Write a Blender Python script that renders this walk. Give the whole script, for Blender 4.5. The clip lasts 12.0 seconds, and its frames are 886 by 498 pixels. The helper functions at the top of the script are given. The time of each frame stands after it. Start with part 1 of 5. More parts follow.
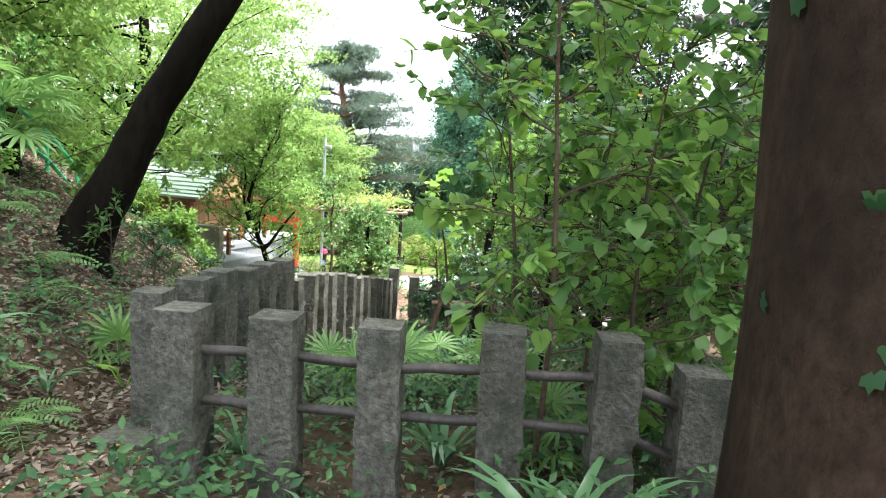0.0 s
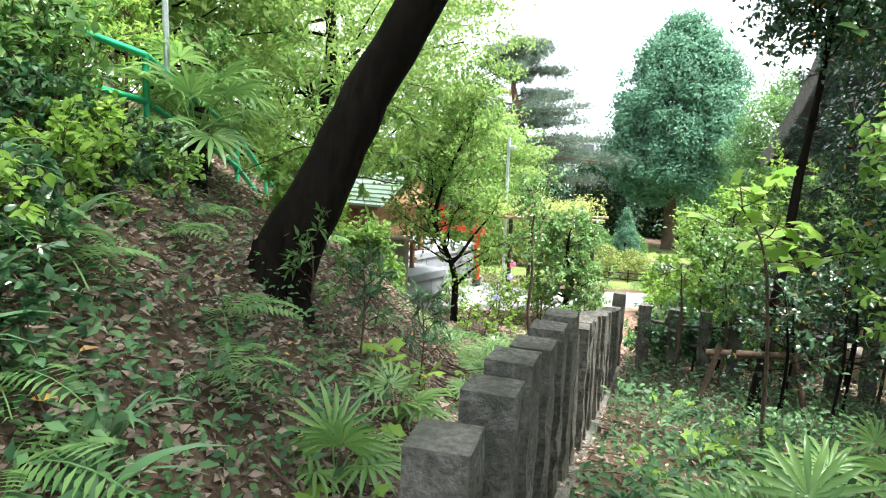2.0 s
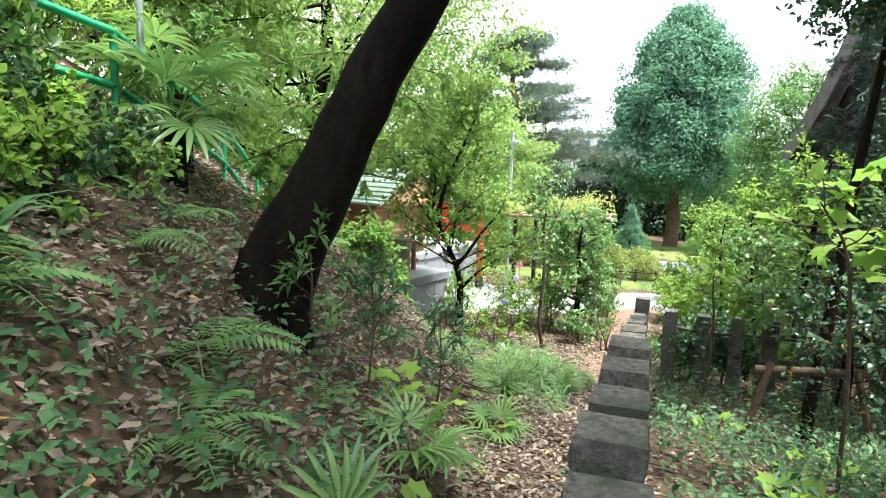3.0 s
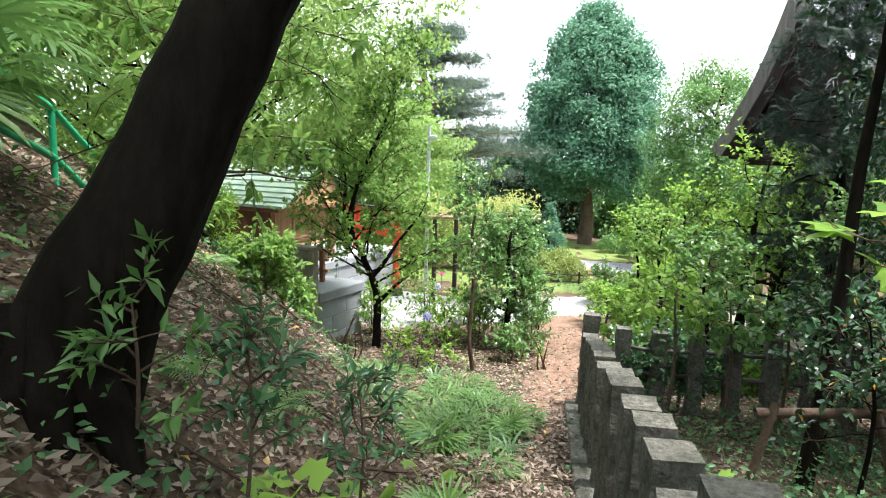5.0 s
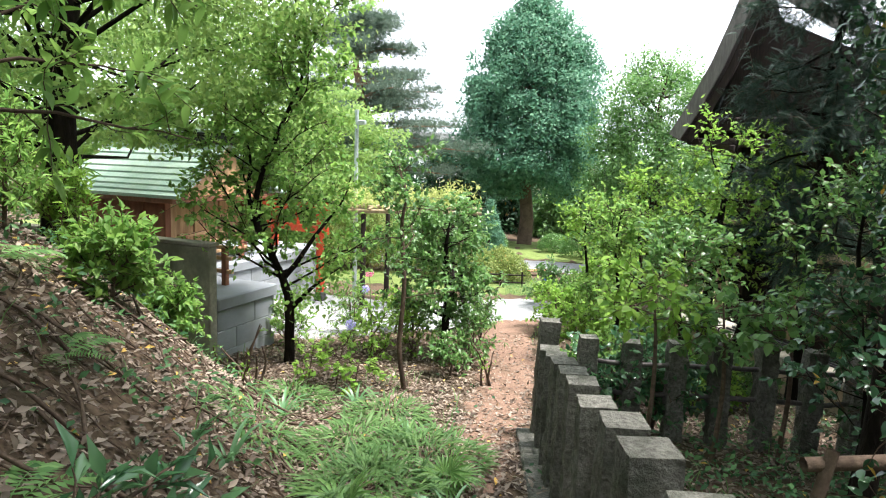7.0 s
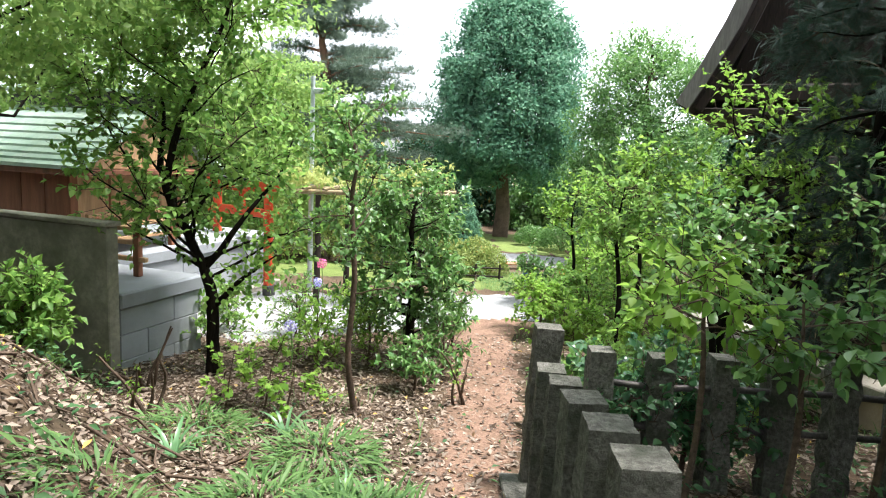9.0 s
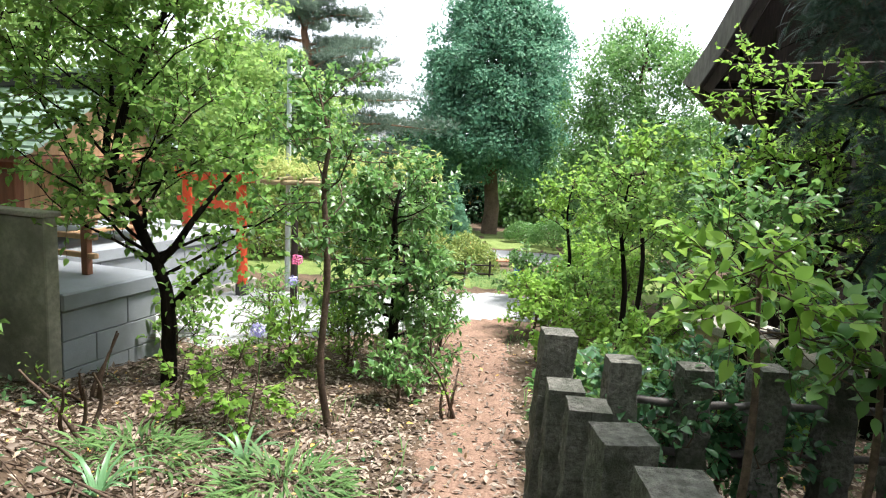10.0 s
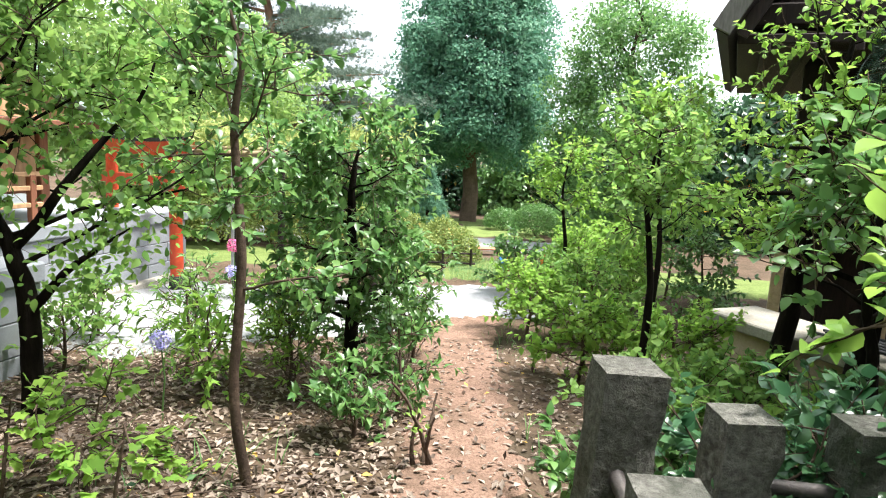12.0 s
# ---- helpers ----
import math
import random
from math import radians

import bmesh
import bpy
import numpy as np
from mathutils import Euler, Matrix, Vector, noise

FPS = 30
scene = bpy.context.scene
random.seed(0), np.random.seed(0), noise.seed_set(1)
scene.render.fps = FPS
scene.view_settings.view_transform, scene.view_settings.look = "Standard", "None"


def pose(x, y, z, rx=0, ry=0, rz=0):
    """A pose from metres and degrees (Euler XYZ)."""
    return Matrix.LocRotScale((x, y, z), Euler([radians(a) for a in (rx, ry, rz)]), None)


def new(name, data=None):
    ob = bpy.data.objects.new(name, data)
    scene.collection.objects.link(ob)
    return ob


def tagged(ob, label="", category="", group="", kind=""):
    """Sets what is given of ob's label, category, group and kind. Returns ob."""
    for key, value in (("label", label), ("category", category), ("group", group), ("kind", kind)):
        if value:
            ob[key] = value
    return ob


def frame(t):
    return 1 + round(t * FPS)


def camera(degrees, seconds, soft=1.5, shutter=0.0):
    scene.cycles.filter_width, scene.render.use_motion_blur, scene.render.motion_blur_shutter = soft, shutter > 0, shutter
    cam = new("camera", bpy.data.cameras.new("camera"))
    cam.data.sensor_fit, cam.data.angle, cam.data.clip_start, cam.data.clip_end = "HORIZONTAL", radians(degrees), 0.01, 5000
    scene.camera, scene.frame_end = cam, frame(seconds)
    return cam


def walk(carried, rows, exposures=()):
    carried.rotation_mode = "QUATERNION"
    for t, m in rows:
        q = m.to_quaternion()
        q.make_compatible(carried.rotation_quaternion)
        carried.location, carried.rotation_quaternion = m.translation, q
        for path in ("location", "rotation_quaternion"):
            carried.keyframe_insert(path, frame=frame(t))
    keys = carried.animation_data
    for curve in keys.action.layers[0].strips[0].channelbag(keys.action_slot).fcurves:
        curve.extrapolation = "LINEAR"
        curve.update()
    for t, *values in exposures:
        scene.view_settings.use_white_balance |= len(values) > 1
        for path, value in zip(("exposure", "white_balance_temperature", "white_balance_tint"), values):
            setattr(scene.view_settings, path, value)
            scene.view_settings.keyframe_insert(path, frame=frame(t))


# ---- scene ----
cam = camera(70.5, 12.0, 1.1)
METRES, EYE, TILT, LEAN, TURN = 11.0, 1.5, 0.0, 0.0, 4.5
ROWS = [
    (0.0, 0.0, 0.0, 0.0, 0.48, -7.8, -3.53),
    (0.5, -0.0323, 0.0484, -0.0018, 6.57, -8.11, -3.28),
    (1.0, -0.0636, 0.1005, -0.0059, 11.98, -8.34, -3.01),
    (1.5, -0.0934, 0.1412, -0.006, 13.81, -8.2, -2.39),
    (2.0, -0.1186, 0.183, -0.0078, 14.3, -8.27, -2.11),
    (2.5, -0.1366, 0.2179, -0.0103, 14.3, -8.37, -1.92),
    (4.5, -0.1889, 0.3494, -0.015, 8.47, -8.81, -1.85),
    (5.0, -0.1909, 0.3882, -0.0173, 5.57, -8.38, -1.76),
    (5.5, -0.1933, 0.4253, -0.0212, 3.0, -8.14, -1.82),
    (6.0, -0.1912, 0.4605, -0.0271, 2.19, -8.03, -1.82),
    (6.5, -0.1867, 0.5011, -0.0394, 0.62, -7.89, -2.09),
    (7.0, -0.1876, 0.5398, -0.0502, -0.06, -7.89, -2.19),
    (9.0, -0.175, 0.7021, -0.0838, -2.36, -8.28, -3.0),
    (9.5, -0.1748, 0.7395, -0.0915, -2.89, -8.24, -2.99),
    (10.0, -0.1702, 0.7766, -0.1001, -3.51, -8.35, -2.98),
    (10.5, -0.1644, 0.8141, -0.1077, -4.2, -8.45, -3.0),
    (11.0, -0.1613, 0.8522, -0.1143, -4.75, -8.56, -2.97),
    (11.5, -0.1552, 0.8941, -0.1238, -5.24, -8.84, -3.07),
    (12.0, -0.1554, 0.9348, -0.1319, -5.62, -9.1, -3.16),
]
walk(cam, [(t, pose(0, 0, EYE, TILT, LEAN, TURN) @ pose(METRES * x, METRES * y, METRES * z, 90 + pitch, roll, yaw)) for t, x, y, z, yaw, pitch, roll in ROWS],
     [(0.0, 2.35), (2.0, 2.25), (4.5, 2.0), (7.0, 1.85), (10.0, 1.82), (12.0, 1.95)])

# world, sun, exposure -------------------------------------------------------
SUN_EL, SUN_AZ = 70.0, 92.0          # the sun stands high, veiled by thin cloud
world = bpy.data.worlds.new("world")
scene.world = world
world.use_nodes = True
wt = world.node_tree
sky = wt.nodes.new("ShaderNodeTexSky")
sky.sky_type, sky.sun_disc = "NISHITA", False
sky.sun_elevation, sky.sun_rotation = radians(SUN_EL), radians(SUN_AZ)
sky.dust_density, sky.air_density, sky.ozone_density = 6.0, 1.0, 1.0
veil = wt.nodes.new("ShaderNodeHueSaturation")
veil.inputs["Saturation"].default_value = 0.22
wt.links.new(sky.outputs[0], veil.inputs["Color"])
cloud = wt.nodes.new("ShaderNodeMix")      # thin bright cloud over the whole sky
cloud.data_type = "RGBA"
cloud.inputs[0].default_value, cloud.inputs[7].default_value = 0.8, (7.3, 7.9, 8.7, 1)
wt.links.new(veil.outputs[0], cloud.inputs[6])
wt.links.new(cloud.outputs[2], wt.nodes["Background"].inputs[0])
wt.nodes["Background"].inputs[1].default_value = 0.105
sun = new("sun", bpy.data.lights.new("sun", "SUN"))
sun.data.energy, sun.data.angle, sun.data.color = 3.7, radians(12), (1.0, 0.97, 0.92)
sun.rotation_euler = Euler((radians(90 - SUN_EL), 0, radians(180 - SUN_AZ)))   # it shines from the right, behind the tall evergreens
scene.view_settings.exposure = 1.9

# materials ------------------------------------------------------------------


def nodes_of(name):
    m = bpy.data.materials.new(name)
    m.use_nodes = True
    t = m.node_tree
    return m, t, t.nodes["Principled BSDF"], t.nodes["Material Output"]


def surface(name, c1, c2, rough=0.8, grain=8.0, coarse=1.2, bump=0.3, metal=0.0, c3=None, stretch=(1, 1, 1), dist=0.02, vary=0.12):
    """A worn surface: two colours mixed at two scales, a third as stains, fine relief."""
    m, t, b, out = nodes_of(name)
    tc, mp = t.nodes.new("ShaderNodeTexCoord"), t.nodes.new("ShaderNodeMapping")
    mp.inputs["Scale"].default_value = stretch
    t.links.new(tc.outputs["Object"], mp.inputs[0])
    n1, n2 = t.nodes.new("ShaderNodeTexNoise"), t.nodes.new("ShaderNodeTexNoise")
    for n, s, d in ((n1, grain, 6), (n2, coarse, 3)):
        n.inputs["Scale"].default_value, n.inputs["Detail"].default_value = s, d
        n.inputs["Roughness"].default_value = 0.65
        t.links.new(mp.outputs[0], n.inputs["Vector"])
    r1 = t.nodes.new("ShaderNodeMapRange")
    r1.inputs[1].default_value, r1.inputs[2].default_value = 0.35, 0.65
    t.links.new(n1.outputs[0], r1.inputs[0])
    mix = t.nodes.new("ShaderNodeMix")
    mix.data_type = "RGBA"
    mix.inputs[6].default_value, mix.inputs[7].default_value = (*c1, 1), (*c2, 1)
    t.links.new(r1.outputs[0], mix.inputs[0])
    r2 = t.nodes.new("ShaderNodeMapRange")
    r2.inputs[1].default_value, r2.inputs[2].default_value = 0.45, 0.7
    t.links.new(n2.outputs[0], r2.inputs[0])
    mix2 = t.nodes.new("ShaderNodeMix")
    mix2.data_type = "RGBA"
    mix2.inputs[7].default_value = (*(c3 or tuple(0.6 * (a + b_) / 2 for a, b_ in zip(c1, c2))), 1)
    t.links.new(mix.outputs[2], mix2.inputs[6])
    t.links.new(r2.outputs[0], mix2.inputs[0])
    info, hsv, mr = t.nodes.new("ShaderNodeObjectInfo"), t.nodes.new("ShaderNodeHueSaturation"), t.nodes.new("ShaderNodeMapRange")
    mr.inputs[3].default_value, mr.inputs[4].default_value = 1 - vary, 1 + vary
    t.links.new(info.outputs["Random"], mr.inputs[0])
    t.links.new(mr.outputs[0], hsv.inputs["Value"])
    t.links.new(mix2.outputs[2], hsv.inputs["Color"])
    t.links.new(hsv.outputs[0], b.inputs["Base Color"])
    bm_ = t.nodes.new("ShaderNodeBump")
    bm_.inputs["Strength"].default_value, bm_.inputs["Distance"].default_value = bump, dist
    t.links.new(n1.outputs[0], bm_.inputs["Height"])
    t.links.new(bm_.outputs[0], b.inputs["Normal"])
    b.inputs["Roughness"].default_value, b.inputs["Metallic"].default_value = rough, metal
    b.inputs["Specular IOR Level"].default_value = 0.05 if rough > 0.85 else 0.4
    return m


def foliage(name, c1, c2, rough=0.45, through_light=0.4, c3=None):
    """Leaves: each one its own green, glossy above, letting light through."""
    if c1[1] > c1[0]:
        c1, c2 = (c1[0] * 1.17, c1[1], c1[2] * 1.65), (c2[0] * 1.17, c2[1], c2[2] * 1.65)
    m, t, b, out = nodes_of(name)
    geo, ramp = t.nodes.new("ShaderNodeNewGeometry"), t.nodes.new("ShaderNodeValToRGB")
    ramp.color_ramp.elements[0].color, ramp.color_ramp.elements[1].color = (*c1, 1), (*c2, 1)
    if c3:
        ramp.color_ramp.elements[1].position = 0.975
        e = ramp.color_ramp.elements.new(0.992)
        e.color = (*c3, 1)
    t.links.new(geo.outputs["Random Per Island"], ramp.inputs[0])
    tc, nz = t.nodes.new("ShaderNodeTexCoord"), t.nodes.new("ShaderNodeTexNoise")
    nz.inputs["Scale"].default_value, nz.inputs["Detail"].default_value = 1.3, 2
    t.links.new(tc.outputs["Object"], nz.inputs["Vector"])
    mr, hsv = t.nodes.new("ShaderNodeMapRange"), t.nodes.new("ShaderNodeHueSaturation")
    mr.inputs[3].default_value, mr.inputs[4].default_value = 0.7, 1.3
    t.links.new(nz.outputs[0], mr.inputs[0])
    t.links.new(mr.outputs[0], hsv.inputs["Value"])
    t.links.new(ramp.outputs[0], hsv.inputs["Color"])
    t.links.new(hsv.outputs[0], b.inputs["Base Color"])
    b.inputs["Roughness"].default_value = rough
    b.inputs["Specular IOR Level"].default_value = 0.45 if rough < 0.4 else 0.2
    tr, sh = t.nodes.new("ShaderNodeBsdfTranslucent"), t.nodes.new("ShaderNodeMixShader")
    bright = t.nodes.new("ShaderNodeHueSaturation")
    bright.inputs["Value"].default_value, bright.inputs["Hue"].default_value = 1.5, 0.495
    t.links.new(hsv.outputs[0], bright.inputs["Color"])
    t.links.new(bright.outputs[0], tr.inputs[0])
    sh.inputs[0].default_value = through_light
    t.links.new(b.outputs[0], sh.inputs[1])
    t.links.new(tr.outputs[0], sh.inputs[2])
    t.links.new(sh.outputs[0], out.inputs[0])
    return m


M_SOIL = surface("soil", (0.06, 0.04, 0.028), (0.12, 0.085, 0.06), 0.95, 22, 1.5, 0.8, c3=(0.04, 0.033, 0.022))
M_PATH = surface("trodden_earth", (0.13, 0.08, 0.059), (0.265, 0.172, 0.13), 0.95, 38, 3.5, 1.0, c3=(0.12, 0.08, 0.058))
M_GRAVEL = surface("pale_gravel", (0.2, 0.205, 0.215), (0.31, 0.31, 0.315), 0.95, 60, 1.5, 0.6, c3=(0.22, 0.22, 0.22))
M_LAWN = surface("moss_lawn", (0.085, 0.125, 0.035), (0.165, 0.2, 0.07), 0.95, 25, 2, 0.6)
M_STONE = surface("weathered_stone", (0.085, 0.081, 0.072), (0.2, 0.193, 0.172), 0.92, 34, 5, 1.0, c3=(0.07, 0.075, 0.06), dist=0.03)
M_GRANITE = surface("pale_granite", (0.2, 0.215, 0.24), (0.28, 0.295, 0.32), 0.8, 120, 2.0, 0.15, c3=(0.2, 0.21, 0.22))
M_CONCRETE = surface("stained_concrete", (0.24, 0.23, 0.19), (0.36, 0.34, 0.28), 0.9, 16, 1.4, 0.3, c3=(0.16, 0.155, 0.12))
M_KERB = surface("kerb_concrete", (0.3, 0.28, 0.24), (0.42, 0.39, 0.34), 0.9, 40, 2, 0.3)
M_PIPE = surface("dark_iron_pipe", (0.05, 0.045, 0.045), (0.1, 0.085, 0.08), 0.5, 40, 4, 0.3, metal=0.3)
# well below real bark: the shade on the trunks is put into this colour
M_BARK = surface("shade_dark_bark", (0.006, 0.005, 0.004), (0.017, 0.0135, 0.011), 0.95, 14, 2.5, 1.0, stretch=(1, 1, 0.25), dist=0.03)
M_BARK2 = surface("brown_bark", (0.032, 0.02, 0.015), (0.066, 0.044, 0.033), 0.9, 26, 2.2, 0.9, c3=(0.022, 0.016, 0.012), stretch=(1, 1, 0.55), dist=0.025)
M_TWIG = surface("twig", (0.07, 0.05, 0.04), (0.14, 0.1, 0.075), 0.9, 30, 3, 0.6)
M_PINEBARK = surface("pine_bark", (0.16, 0.09, 0.06), (0.26, 0.15, 0.1), 0.95, 12, 2, 1.0, stretch=(1, 1, 0.4))
M_WOOD = surface("new_cypress_wood", (0.42, 0.24, 0.12), (0.52, 0.32, 0.18), 0.7, 12, 1.5, 0.2, stretch=(6, 6, 0.6))
M_REDWOOD = surface("red_brown_wood", (0.2, 0.075, 0.04), (0.27, 0.105, 0.055), 0.7, 12, 1.5, 0.2, stretch=(6, 6, 0.6))
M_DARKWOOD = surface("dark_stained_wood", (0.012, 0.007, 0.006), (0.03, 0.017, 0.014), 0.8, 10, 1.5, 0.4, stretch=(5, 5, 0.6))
M_BARGE = surface("grey_bargeboard", (0.12, 0.108, 0.1), (0.19, 0.175, 0.165), 0.8, 10, 1.2, 0.3, stretch=(4, 4, 0.6))
M_COPPER = surface("green_copper_sheet", (0.34, 0.45, 0.385), (0.46, 0.55, 0.49), 0.6, 20, 2, 0.15, metal=0.15, c3=(0.26, 0.38, 0.32))
M_ROOF = surface("grey_metal_roof", (0.5, 0.51, 0.54), (0.62, 0.63, 0.65), 0.5, 20, 2, 0.1, metal=0.2)
M_RED = surface("vermilion_paint", (0.6, 0.06, 0.02), (0.68, 0.1, 0.035), 0.5, 20, 3, 0.1, c3=(0.5, 0.06, 0.025))
M_BLACK = surface("black_cap", (0.02, 0.02, 0.02), (0.04, 0.04, 0.04), 0.6, 20, 3, 0.1)
M_GALV = surface("galvanised_steel", (0.42, 0.47, 0.48), (0.52, 0.57, 0.58), 0.4, 30, 3, 0.05, metal=0.6)
M_GREENPAINT = surface("green_painted_pipe", (0.01, 0.3, 0.13), (0.02, 0.4, 0.19), 0.4, 20, 3, 0.05)
M_PLASTER = surface("beige_plaster", (0.5, 0.38, 0.28), (0.58, 0.46, 0.35), 0.9, 30, 1.5, 0.1, c3=(0.42, 0.32, 0.24))
M_BAMBOO = surface("dry_bamboo", (0.24, 0.18, 0.1), (0.36, 0.28, 0.17), 0.6, 20, 3, 0.3)
M_BLUE = surface("blue_plastic", (0.03, 0.14, 0.5), (0.05, 0.2, 0.6), 0.4, 10, 2, 0.02)
M_ORANGE = surface("orange_plastic", (0.75, 0.16, 0.05), (0.8, 0.22, 0.08), 0.5, 10, 2, 0.02)
M_BENCH = surface("red_brown_bench", (0.4, 0.14, 0.08), (0.5, 0.2, 0.12), 0.7, 20, 3, 0.1)
M_WHITEWALL = surface("far_white_wall", (0.65, 0.66, 0.68), (0.72, 0.73, 0.74), 0.8, 3, 0.5, 0.02)
M_GLASSDARK = surface("dark_window", (0.12, 0.14, 0.16), (0.18, 0.2, 0.22), 0.15, 3, 0.5, 0.0)
M_HOSE = surface("black_rubber_hose", (0.03, 0.03, 0.035), (0.06, 0.06, 0.07), 0.5, 30, 3, 0.1)
L_LITTER = foliage("dry_leaf", (0.07, 0.048, 0.036), (0.33, 0.265, 0.215), 0.6, 0.12, c3=(0.5, 0.32, 0.08))
L_BRIGHT = foliage("bright_leaf", (0.1, 0.24, 0.025), (0.21, 0.39, 0.045), 0.45, 0.5)
L_MID = foliage("mid_leaf", (0.05, 0.15, 0.025), (0.12, 0.26, 0.045), 0.35, 0.4)
L_PLUM = foliage("plum_leaf", (0.08, 0.2, 0.03), (0.18, 0.34, 0.05), 0.45, 0.5)
L_GLOSSY = foliage("small_glossy_leaf", (0.025, 0.09, 0.025), (0.07, 0.17, 0.045), 0.22, 0.3)
L_DARK = foliage("glossy_dark_leaf", (0.02, 0.065, 0.02), (0.05, 0.125, 0.035), 0.25, 0.2, c3=(0.45, 0.25, 0.03))
L_MAPLE = foliage("maple_leaf", (0.11, 0.23, 0.04), (0.21, 0.34, 0.065), 0.5, 0.6)
L_GINKGO = foliage("ginkgo_leaf", (0.05, 0.165, 0.062), (0.115, 0.265, 0.1), 0.55, 0.35)
L_PINE = foliage("pine_needle", (0.045, 0.09, 0.042), (0.11, 0.17, 0.075), 0.5, 0.3)
L_YEW = foliage("yew_needle", (0.012, 0.035, 0.016), (0.04, 0.08, 0.035), 0.45, 0.2)
L_AZALEA = foliage("azalea_leaf", (0.1, 0.18, 0.03), (0.22, 0.3, 0.055), 0.5, 0.3, c3=(0.4, 0.25, 0.08))
L_FERN = foliage("fern_leaf", (0.07, 0.18, 0.035), (0.15, 0.3, 0.065), 0.5, 0.35)
L_PALM = foliage("palm_leaf", (0.07, 0.19, 0.03), (0.14, 0.29, 0.05), 0.35, 0.35)
L_BLADE = foliage("blade_leaf", (0.05, 0.15, 0.04), (0.11, 0.25, 0.07), 0.36, 0.3)
L_IVY = foliage("ivy_leaf", (0.02, 0.07, 0.019), (0.07, 0.17, 0.038), 0.45, 0.25)
L_GRASS = foliage("grass_leaf", (0.05, 0.13, 0.025), (0.11, 0.22, 0.045), 0.5, 0.35)
L_YELLOW = foliage("yellow_green_leaf", (0.18, 0.29, 0.05), (0.33, 0.4, 0.09), 0.5, 0.4)
L_PINK = foliage("pink_flower", (0.6, 0.12, 0.3), (0.7, 0.25, 0.4), 0.5, 0.3)
L_LILAC = foliage("lilac_flower", (0.35, 0.35, 0.65), (0.5, 0.45, 0.75), 0.5, 0.3)

# mesh tools -----------------------------------------------------------------
RNG = np.random.default_rng(7)


def mesh_np(name, verts, faces, material, smooth=False):
    """A mesh from an array of vertices and one of triangles or quads."""
    me = bpy.data.meshes.new(name)
    verts, faces = np.asarray(verts, np.float32), np.asarray(faces, np.int32)
    k = faces.shape[1]
    me.vertices.add(len(verts))
    me.vertices.foreach_set("co", verts.ravel())
    me.loops.add(faces.size)
    me.loops.foreach_set("vertex_index", faces.ravel())
    me.polygons.add(len(faces))
    me.polygons.foreach_set("loop_start", np.arange(0, faces.size, k, dtype=np.int32))
    if smooth:
        me.polygons.foreach_set("use_smooth", np.ones(len(faces), bool))
    me.materials.append(material)
    me.update()
    return me


def thing(name, base, label, category, group="", kind=""):
    e = new(name)
    e.empty_display_size = 0.1
    e.location = base
    return tagged(e, label, category, group, kind)


def part(name, data, material, parent, label=""):
    """Links a bmesh or a mesh, given in world coordinates, as one mesh under parent."""
    if isinstance(data, bmesh.types.BMesh):
        me = bpy.data.meshes.new(name)
        data.to_mesh(me)
        data.free()
        me.materials.append(material)
    else:
        me = data
    ob = new(name, me)
    if parent is not None:
        ob.parent = parent
        if parent.parent is None:
            ob.matrix_parent_inverse = parent.matrix_basis.inverted()
    return tagged(ob, label)


def alone(name, data, material, label, category, kind="", group=""):
    return tagged(part(name, data, material, None), label, category, group, kind)


def box(bm, lo, hi, bevel=0.0, m=None):
    """Adds a box from corner to corner to bm, with its edges taken off."""
    lo, hi = Vector(lo), Vector(hi)
    vs = bmesh.ops.create_cube(bm, size=1.0)["verts"]
    for v in vs:
        v.co = Vector(((lo[i] + hi[i]) / 2 + v.co[i] * (hi[i] - lo[i]) for i in range(3)))
    if bevel:
        es = list({e for v in vs for e in v.link_edges})
        vs = bmesh.ops.bevel(bm, geom=es, offset=bevel, segments=1, affect="EDGES")["verts"]
    if m is not None:
        bmesh.ops.transform(bm, matrix=m, verts=list(vs))
    return bm


def boxed(lo, hi, bevel=0.0, m=None):
    return box(bmesh.new(), lo, hi, bevel, m)


def tubes(paths, sides=7):
    """Tapered tubes: each path is an array of points and one of radii. Returns vertices and quads."""
    V, Q, o = [], [], 0
    ang = np.arange(sides) * 2 * np.pi / sides
    for pts, rad in paths:
        pts, rad = np.asarray(pts, float), np.asarray(rad, float)
        d = np.gradient(pts, axis=0)
        d /= np.linalg.norm(d, axis=1)[:, None] + 1e-9
        ref = np.where(np.abs(d[:, 2:3]) > 0.9, np.array([[1.0, 0, 0]]), np.array([[0, 0, 1.0]]))
        ref[:] = ref[0]
        s = np.cross(d, ref)
        s /= np.linalg.norm(s, axis=1)[:, None] + 1e-9
        u = np.cross(s, d)
        ring = pts[:, None] + rad[:, None, None] * (np.cos(ang)[None, :, None] * s[:, None] + np.sin(ang)[None, :, None] * u[:, None])
        n = len(pts)
        V.append(ring.reshape(-1, 3))
        i, j = np.meshgrid(np.arange(n - 1), np.arange(sides), indexing="ij")
        a, b = o + i * sides + j, o + i * sides + (j + 1) % sides
        Q.append(np.stack([a, b, b + sides, a + sides], -1).reshape(-1, 4))
        o += n * sides
    return np.concatenate(V), np.concatenate(Q)


def tube_mesh(name, paths, material, sides=7):
    v, q = tubes(paths, sides)
    return mesh_np(name, v, q, material, True)


def leaf_shape(width=0.5, fold=0.12, droop=0.15):
    """One leaf of length 1 along y, folded along its rib."""
    v = np.array([(0, 0, 0), (-width / 2, 0.42, fold), (width / 2, 0.42, fold), (0, 0.5, 0), (0, 1, -droop)], float)
    return v, np.array([(0, 2, 3), (0, 3, 1), (3, 2, 4), (1, 3, 4)])


